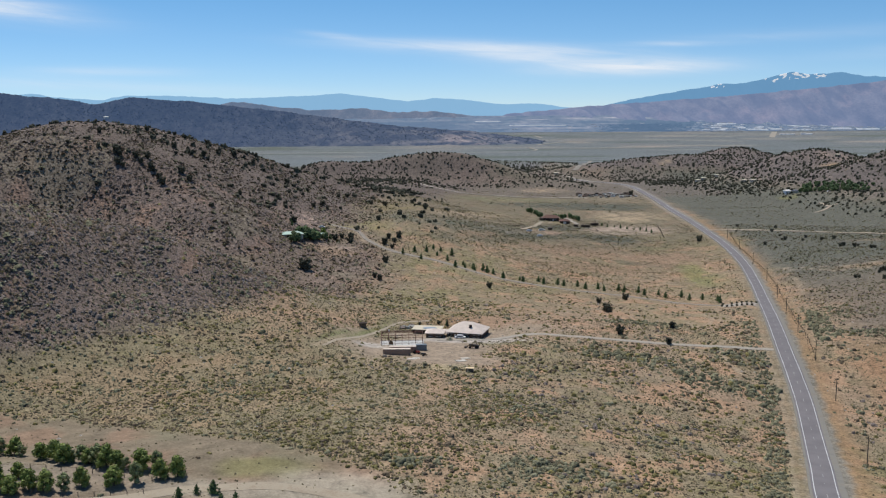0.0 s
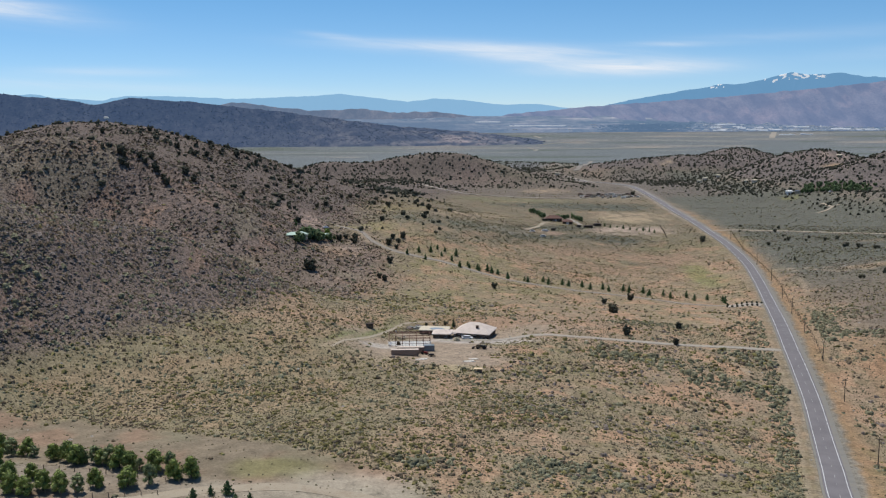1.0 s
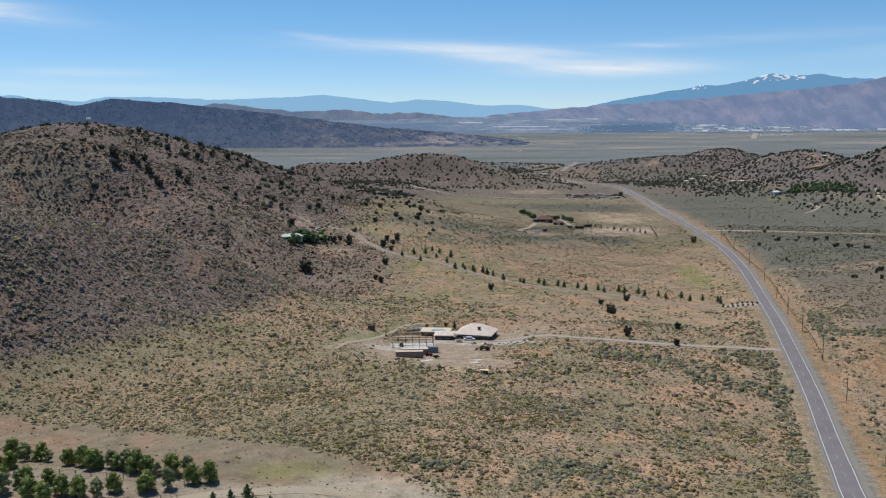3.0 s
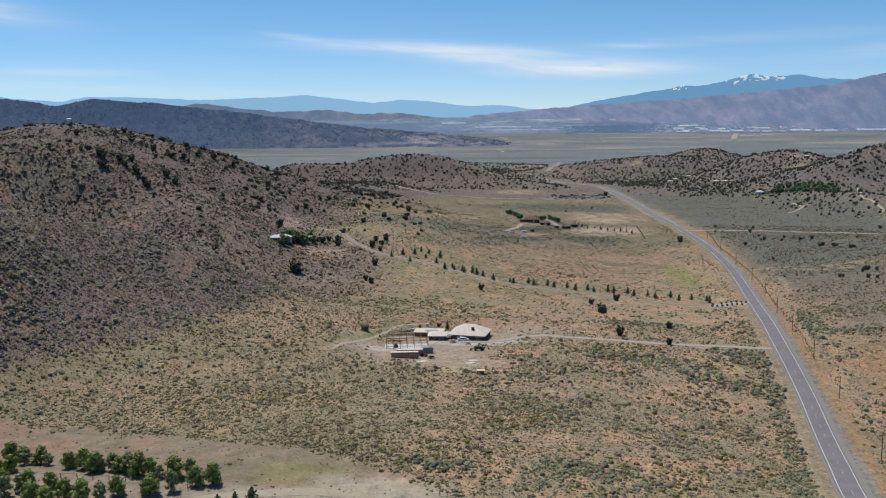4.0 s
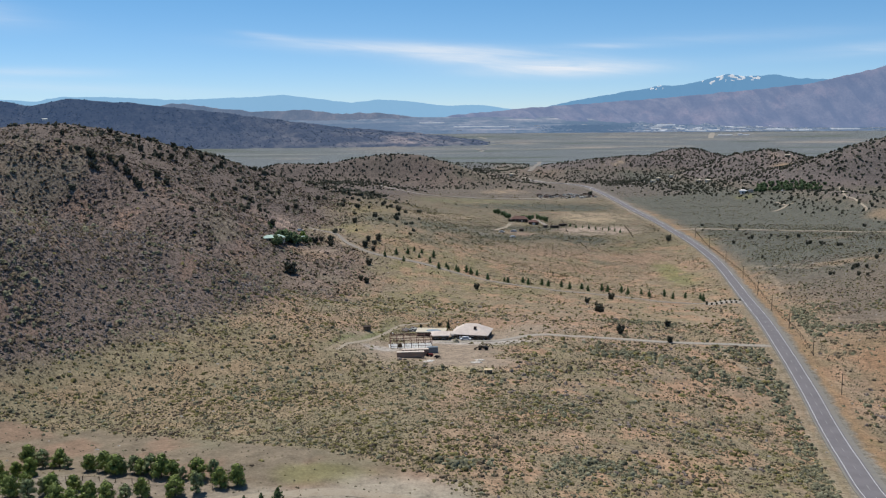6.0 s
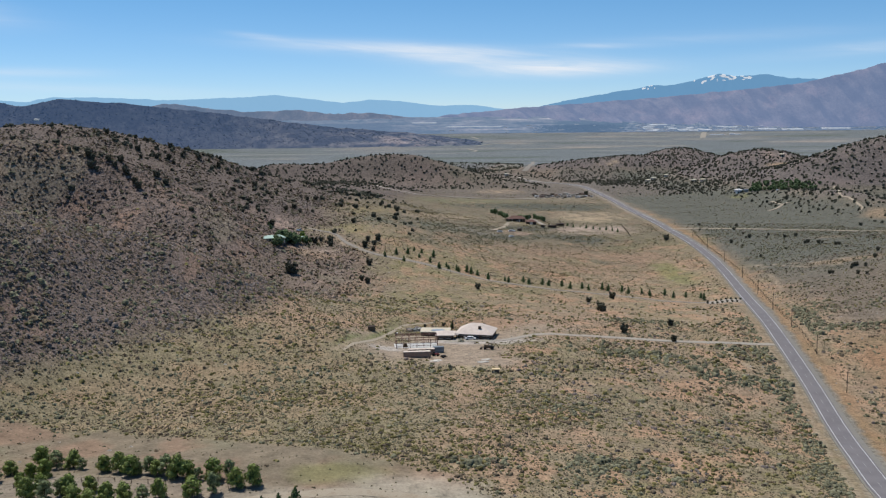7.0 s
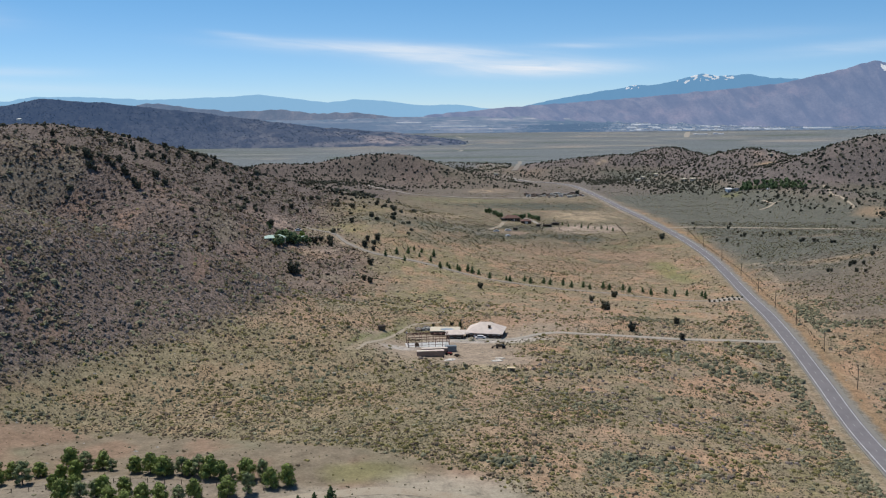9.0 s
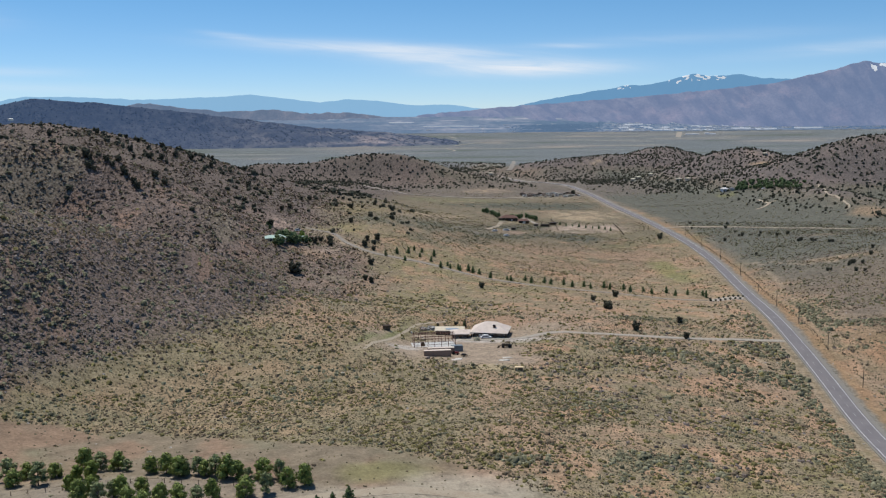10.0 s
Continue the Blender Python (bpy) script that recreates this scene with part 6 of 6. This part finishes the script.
for bx, by, bl, txt in ((140, 944, 4, "dark open animal shelter beside the corral"), (150, 945, 9, "long dark stable roof beside the corral"), (162, 962, 8, "dark long shelter beside the corral"), (109, 904, 4, "small dark shelter on bare ground"), (108.5, 978, 4, "small brown shelter near the ranch house")):
    s = empty("animal_shelter", bx, by, txt, "shelter", "corral shelters")
    for px in (-bl / 2 + 0.2, bl / 2 - 0.2):
        for py in (-1.6, 1.6):
            part("post", [box(px - 0.1, px + 0.1, py - 0.1, py + 0.1, -0.3, 2.4)], M["wood"], s)
    part("roof", [box(-bl / 2 - 0.3, bl / 2 + 0.3, -2.2, 2.2, 2.4, 2.6)], M["brown_wall"], s)
    part("back_wall", [box(-bl / 2, bl / 2, 1.65, 1.75, -0.3, 2.4)], M["wood"], s)
for bx, by, turn in ((86, 880, 10), (94, 860, 25), (99, 893, 5), (100.5, 894, 5)):
    pickup(bx, by, turn, "white_paint", "white farm vehicle parked on bare ground")
plant_copies([m2], [(169.6, 962), (173.9, 953), (180.9, 953), (185.7, 945), (191.4, 939), (197.8, 936), (203.3, 932), (208.2, 926), (210.8, 915)], (0.5, 0.8), 69)


def fence(name, line, spacing, height, label, rails=0, mat="wood", thick=0.03):
    p = rounded(line, spacing)
    f = empty(name, p[0][0], p[0][1], label, "fence")
    base = np.array((p[0][0], p[0][1], f.location.z))
    z = terrain(p[:, 0], p[:, 1])
    post_mesh = None
    for k, (x, y) in enumerate(p):
        if post_mesh is None:
            post_mesh = part("post", [box(-0.08, 0.08, -0.08, 0.08, -0.4, height)], M[mat], f)
        else:
            ob = new("post", post_mesh.data)
            ob.parent = f
            ob.location = Vector((x, y, z[k])) - Vector(base)
    for r in range(rails):
        hz = height * (0.9 - 0.38 * r)
        pieces = [tube((p[k][0] - base[0], p[k][1] - base[1], z[k] + hz - base[2]), (p[k + 1][0] - base[0], p[k + 1][1] - base[1], z[k + 1] + hz - base[2]), thick, thick, 3) for k in range(len(p) - 1)]
        part("wire" if thick < 0.05 else "rail", pieces, M["machine"], f)
    return f


ROADSIDE_FENCE = [(285, 905), (276, 862), (268.6, 825), (262, 776), (253, 714), (241.5, 656), (224.8, 592), (206.1, 524), (193.7, 476), (184.1, 441), (180, 428)]
fence("wire_fence", ROADSIDE_FENCE, 7.0, 1.3, "weathered wire fence with wooden posts along the highway", 2)
fence("corral_fence", [(101, 922), (135, 928), (165, 915), (215, 905), (222, 922)], 6.0, 1.4, "wooden rail fence round the corral", 2)
fence("corral_fence", [(168, 1000), (164, 960), (157, 918)], 4.0, 1.8, "dark wooden rail fence across the corral", 3, "brown_wall", 0.16)
fence("corral_fence", [(227, 962), (222, 925), (216, 886)], 4.0, 1.8, "dark wooden rail fence across the corral", 3, "brown_wall", 0.16)
fence("orchard_fence", [(-146, 243.5), (-126, 246.5), (-112, 247.5), (-98, 244.5), (-84, 242.0), (-72, 239.5)], 3.6, 1.3, "wooden posts of the orchard fence", 1)
fence("orchard_fence", [(-112, 230.5), (-100, 229.5), (-88, 230.5), (-76, 233.0)], 3.6, 1.3, "wooden posts of the orchard fence", 1)
fence("wire_fence", [(180, 428), (205, 413), (260, 402)], 7.0, 1.2, "wire fence between the sagebrush and the field", 1)

# tumbleweed caught along the roadside fence
line = rounded(ROADSIDE_FENCE, 0.9)
tx, ty = line[:, 0] + rng.normal(0, 0.7, len(line)) - 0.3, line[:, 1] + rng.normal(0, 0.7, len(line))
scatter("tumbleweeds", LOW_TUFTS, np.stack([tx, ty, terrain(tx, ty)], 1), rng.uniform(0.25, 0.55, len(tx)), M["brown_shrub"], "brown tumbleweed caught along the wire fence", "tumbleweeds", 1.0)


def power_pole(x, y):
    c = empty("power_pole", x, y, "tall weathered wooden power pole beside the highway", "power pole", "power poles along the highway", lower=0.3)
    part("pole", [tube((0, 0, 0), (0, 0, 10.2), 0.19, 0.13, 8)], M["wood"], c)
    part("crossarm", [box(-0.9, 0.9, -0.06, 0.06, 9.3, 9.45)], M["wood"], c)
    for k in (-0.8, 0.0, 0.8):
        part("insulator", [tube((k, 0, 9.45 if k else 10.2), (k, 0, 9.65 if k else 10.4), 0.05, 0.04, 6)], M["white_trim"], c)
    return c


POLES = [(124, 222), (144.5, 296), (166.9, 374), (180, 428.5), (192.3, 483), (207, 540), (224, 602), (240, 668), (252, 735), (262.5, 803), (272, 868)]
for p in POLES:
    power_pole(*p)
for a, b in zip(POLES, POLES[1:]):
    za, zb = float(terrain(*a)) + 9.9, float(terrain(*b)) + 9.9
    wires = empty("power_line", a[0], a[1], "thin power line strung between wooden poles", "power line", "power lines", z=za)
    for k in (-0.8, 0.8):
        pts = [(t * (b[0] - a[0]) + k, t * (b[1] - a[1]), t * (zb - za) - 0.45 - 5.6 * t * (1 - t)) for t in np.linspace(0, 1, 9)]
        part("wire", [tube(p, q, 0.02, 0.02, 3) for p, q in zip(pts, pts[1:])], M["machine"], wires)

# entrance of the tree-lined driveway: rows of clipped bushes on pale gravel
gate = ribbon("driveway_entrance", [(183, 585), (191, 580.5), (201, 574)], 13.0, M["gravel"], 0.16, "pale gravel driveway entrance at the highway", "driveway")
bush = empty("clipped_bush", 184, 588, "small dark clipped bush in a row at the entrance", "bush", "bushes at the entrance")
part("stem", [tube((0, 0, -0.2), (0, 0, 0.5), 0.06, 0.05, 5)], M["bark"], bush)
r = np.random.default_rng(71)
d = r.normal(size=(70, 3))
d /= np.linalg.norm(d, axis=1)[:, None]
v, f = ball(2, 6, 0.2, 0.9, False, 8)
part("crown", [leaves(d * r.uniform(0.6, 0.95, 70)[:, None] + (0, 0, 0.8), d, 0.18, r), (v * 0.75 + (0, 0, 0.8), f)], M["juniper"], bush)
for k in range(7):
    for off in (-5.2, 5.2):
        if k or off < 0:
            bx, by = 184 + 2.6 * k + off * 0.55, 584.5 - 1.7 * k + off * 0.83
            copy_thing(bush, pose(bx, by, float(terrain(bx, by)), 0, 0, 40 * k))

# white house with its grove on the far side of the highway
house(451, 1203, 8, 7.5, 7, 3.6, 1.8, 2.0, "white_paint", "white_trim", "white house with a pale roof beside a grove", windows=[(-2.5, 1.6), (2.5, 1.6)], doors=[(0, 1.2)])
house(460, 1199, 8, 5, 5, 2.6, 1.2, 1.2, "cream_wall", "roof_blue", "low cream garage with a slate-grey roof beside the house", name="garage", doors=[(0, 2.6)])
r = np.random.default_rng(72)
for k in range(130):
    u, v = r.uniform(0, 1), r.uniform(0, 1)
    gx = (463 + 57 * u) * (1 - v) + (478 + 74 * u) * v
    gy = (1192 - 60 * u) * (1 - v) + (1220 - 44 * u) * v
    plant_copies([grove[k % 2]], [(gx, gy)], (0.55, 0.95), 100 + k)
for gx, gy in ((489, 1166), (497, 1172)):
    pickup(gx, gy, 20, "white_paint", "white vehicle parked among the grove's trees")
for gx, gy, gl in ((397.5, 1433, 6), (410.5, 1447, 6.5), (428, 1438, 5), (441, 1349, 6), (450, 1335, 6.5), (589, 1380, 6), (209, 1678, 7)):
    house(gx, gy, 15, gl, 5, 2.8, 1.2, 2, "cream_wall", "roof_pale", "low pale house among the junipers", name="mobile_home", windows=[(-2, 1.2), (2, 1.2)])

# the yard full of parked trailers and machines beyond the ranch
r = np.random.default_rng(73)
for k in range(70):
    bx, by = 190 + 80 * r.uniform(0, 1), 1252 + 64 * r.uniform(0, 1) ** 0.7
    if road_near(bx, by)[0] < 14:
        continue
    big = k % 3 == 0
    t = empty("stored_trailer", bx, by, "old pale trailer standing in the storage yard", "trailer", "trailers in the storage yard", turn=r.uniform(-30, 30))
    ln, hh = (6.0, 2.7) if big else (3.6, 1.9)
    part("body", [box(-ln / 2, ln / 2, -1.2, 1.2, 0.6, hh, 0.1)], M[("cream_wall", "container_tan", "machine", "white_trim", "container_tan", "wood", "cream_wall")[k % 7]], t)
    part("window", [box(-ln / 4, ln / 4, -1.21, -1.19, hh * 0.55, hh * 0.78)], M["glass"], t)
    for wx in (-ln / 4, ln / 4):
        part("wheel", [wheel_pieces(wx, 0, 0.4, 0.4, 2.3)], M["rubber"], t)
plant_copies([j2], [(268, 1300)], (1.1, 1.3), 74)

# house on the far dark ridge
house(-1062, 2990, 0, 14, 8, 3.5, 2.0, 4, "white_trim", "white_trim", "white house high on the far dark ridge", z=84.0)

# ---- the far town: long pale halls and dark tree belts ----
# white glow added, since the halls' near walls lie in shade
hall_white = material("glowing_white_hall", [(0.74, 0.74, 0.75), (0.84, 0.84, 0.85)], size=40, rough=0.8, haze=((0.82, 0.87, 0.96), 0.36), world_coords=True)
# grey halls and trees glow by their share, for haze before the town
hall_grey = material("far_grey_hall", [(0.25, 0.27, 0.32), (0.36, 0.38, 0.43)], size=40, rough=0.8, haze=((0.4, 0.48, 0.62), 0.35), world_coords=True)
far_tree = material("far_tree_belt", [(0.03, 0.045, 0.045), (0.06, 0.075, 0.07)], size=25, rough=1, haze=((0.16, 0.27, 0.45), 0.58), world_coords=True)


def hall(x, y, w, d, h, mat, label):
    c = empty("warehouse", x, y, label, "warehouse", "warehouses of the far town")
    part("wall", [box(-w / 2, w / 2, -d / 2, d / 2, -4, h)], mat, c)
    part("roof", [box(-w / 2 - 1, w / 2 + 1, -d / 2 - 1, d / 2 + 1, h, h + 1.2, 0.6)], hall_white, c)
    return c


def town_plain():
    """The hazy town ground that rises gently to the mountain's foot."""
    x, y = np.meshgrid(np.arange(-1300, 3100, 12.0), np.linspace(4392, 4760, 40), indexing="ij")
    z = terrain(x, y) + 1.2
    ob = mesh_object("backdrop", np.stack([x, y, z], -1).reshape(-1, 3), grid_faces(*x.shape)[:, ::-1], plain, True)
    c = np.zeros(x.shape + (3,)) + np.array((0.15, 0.145, 0.13))
    n = fnoise(x / 3.5, y, 26, 183)
    fine = fnoise(x / 2.5, y, 9, 185)
    c = blend(c, (0.05, 0.07, 0.065), smooth(-0.1, 0.2, n + 0.5 * fine))
    c = blend(c, (0.34, 0.29, 0.25), 0.7 * smooth(0.1, 0.3, fnoise(x / 5, y, 22, 187) + 0.4 * fine) * smooth(4400, 4420, y))
    belt = smooth(850, 900, x + 40 * n) * (1 - smooth(1215, 1260, x - 0.55 * (y - 4500))) * smooth(4450, 4480, y) * (1 - smooth(4600, 4625, y + 10 * fine))
    c = blend(c, (0.03, 0.052, 0.045), 0.95 * belt)
    c = blend(c, (0.035, 0.05, 0.05), 0.85 * (1 - smooth(30, 250, x + 100 * n)) * (1 - smooth(4590, 4610, y)))
    for px, py, rx, ry in ((675, 4650, 75, 12), (895, 4657, 100, 12), (1130, 4648, 110, 10), (230, 4600, 60, 7), (470, 4625, 60, 8), (1450, 4640, 120, 7), (560, 4470, 160, 9)):
        c = blend(c, (0.62, 0.5, 0.43), 0.9 * np.exp(-((x - px) / rx) ** 4 - ((y - py - 6 * fine) / ry) ** 2))
    c = blend(c, (0.5, 0.46, 0.42), 0.8 * np.exp(-((x - 1222 - 0.54 * (y - 4500)) / 7) ** 2) * (1 - smooth(4630, 4640, y)))
    layer = ob.data.color_attributes.new("soil", "FLOAT_COLOR", "POINT")
    layer.data.foreach_set("color", np.concatenate([c, np.ones(x.shape + (1,))], -1).astype(np.float32).ravel())
    tagged(ob, "hazy blue town plain at the foot of the mountains", "plain", kind="structure")


# half of the plain's brightness is a blue glow put in for haze
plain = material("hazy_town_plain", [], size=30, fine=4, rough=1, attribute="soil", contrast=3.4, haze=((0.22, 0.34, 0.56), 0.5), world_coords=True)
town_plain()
r = np.random.default_rng(81)
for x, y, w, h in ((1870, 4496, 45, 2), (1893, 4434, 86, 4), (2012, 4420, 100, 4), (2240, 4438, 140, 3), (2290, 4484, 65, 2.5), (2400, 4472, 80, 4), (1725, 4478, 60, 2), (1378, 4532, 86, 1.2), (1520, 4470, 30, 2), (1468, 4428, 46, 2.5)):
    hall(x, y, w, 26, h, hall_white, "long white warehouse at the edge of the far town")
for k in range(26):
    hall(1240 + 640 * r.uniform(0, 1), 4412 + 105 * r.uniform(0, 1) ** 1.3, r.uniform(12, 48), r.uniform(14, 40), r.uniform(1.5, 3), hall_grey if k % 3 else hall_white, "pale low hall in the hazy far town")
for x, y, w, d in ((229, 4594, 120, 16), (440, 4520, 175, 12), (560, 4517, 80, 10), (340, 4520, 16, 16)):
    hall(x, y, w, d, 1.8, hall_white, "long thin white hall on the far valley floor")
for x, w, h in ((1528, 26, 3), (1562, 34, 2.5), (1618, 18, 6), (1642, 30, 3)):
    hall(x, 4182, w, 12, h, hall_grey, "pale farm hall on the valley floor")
n = 4800
hx, hy = rng.uniform(300, 2750, 1500), 4405 + 150 * rng.uniform(0, 1, 1500) ** 1.3
keep = rng.uniform(0, 1, 1500) < np.clip(0.35 + 1.2 * fnoise(hx / 4, hy, 30, 189), 0.02, 1) * np.where((hx > 860) & (hx < 1240), 0.15, 1.0) * np.where(hx < 860, 0.12, 1.0)
hx, hy = hx[keep], hy[keep]
# small roofs lifted by a pale glow in place of haze
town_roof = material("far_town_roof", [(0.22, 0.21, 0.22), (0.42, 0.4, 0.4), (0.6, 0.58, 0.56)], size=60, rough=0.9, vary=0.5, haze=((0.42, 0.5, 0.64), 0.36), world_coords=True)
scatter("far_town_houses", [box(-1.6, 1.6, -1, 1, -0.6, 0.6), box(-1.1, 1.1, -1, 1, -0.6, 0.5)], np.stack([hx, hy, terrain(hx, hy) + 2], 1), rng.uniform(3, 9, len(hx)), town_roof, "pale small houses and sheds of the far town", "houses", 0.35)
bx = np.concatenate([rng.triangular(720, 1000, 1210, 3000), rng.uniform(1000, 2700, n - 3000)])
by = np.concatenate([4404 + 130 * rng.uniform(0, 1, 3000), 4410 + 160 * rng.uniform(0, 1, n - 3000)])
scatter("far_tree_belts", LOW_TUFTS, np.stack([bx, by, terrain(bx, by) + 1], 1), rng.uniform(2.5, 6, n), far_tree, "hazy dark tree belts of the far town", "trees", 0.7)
ribbon("far_road", [(330, 3330), (352, 3420), (345, 3500), (340, 3600)], 9, M["gravel"], 0.8, "pale dirt road on the far valley floor", "dirt road", step=30)
ribbon("far_road", [(385, 3720), (480, 3830), (600, 3900)], 10, M["gravel"], 0.8, "pale dirt road on the far valley floor", "dirt road", step=30)
ribbon("far_road", [(440, 4080), (428, 4140), (418, 4190)], 12, M["gravel"], 0.8, "pale dirt road on the far valley floor", "dirt road", step=30)
ribbon("far_road", [(1425, 4030), (1545, 4340)], 24, M["gravel"], 0.8, "broad pale dirt strip on the far valley floor", "dirt road", step=30)
ribbon("dirt_road", [(422.7, 1042), (435.6, 1051), (446, 1062), (452, 1069), (460, 1070)], 3.5, M["dirt_track"], 0.3, "pale winding dirt track on the sagebrush flat", "dirt road")
ribbon("dirt_road", [(451, 1071), (453, 1088), (454, 1106)], 2.6, M["dirt_track"], 0.3, "narrow dirt track branching off on the flat", "dirt road")
ribbon("far_highway", FAR_HIGHWAY, 10, M["dull_gravel"], 0.7, "pale highway climbing down into the valley", "road", step=20)
ribbon("dirt_road", [(258, 1560), (246, 1600), (232, 1640), (220, 1665)], 5, M["gravel"], 0.5, "pale dirt drive climbing to a white house", "dirt road")
ribbon("dirt_road", [(479, 944), (487, 954), (492, 979), (495, 999), (493, 1008), (500, 1030), (520, 1070), (545, 1120), (561, 1160)], 2.6, M["dirt_track"], 0.3, "pale winding dirt track climbing between junipers", "dirt road")
ribbon("dirt_road", [(132, 1012), (138, 1010), (142, 996), (143, 978), (145, 961)], 4.5, M["gravel"], 0.25, "pale curved driveway round the ranch house", "driveway")
ribbon("dirt_road", [(118, 962), (108, 966), (101, 940), (94, 918), (86, 898), (80, 886)], 4.0, M["dirt_track"], 0.25, "pale dirt lane leading to the ranch house", "dirt road")
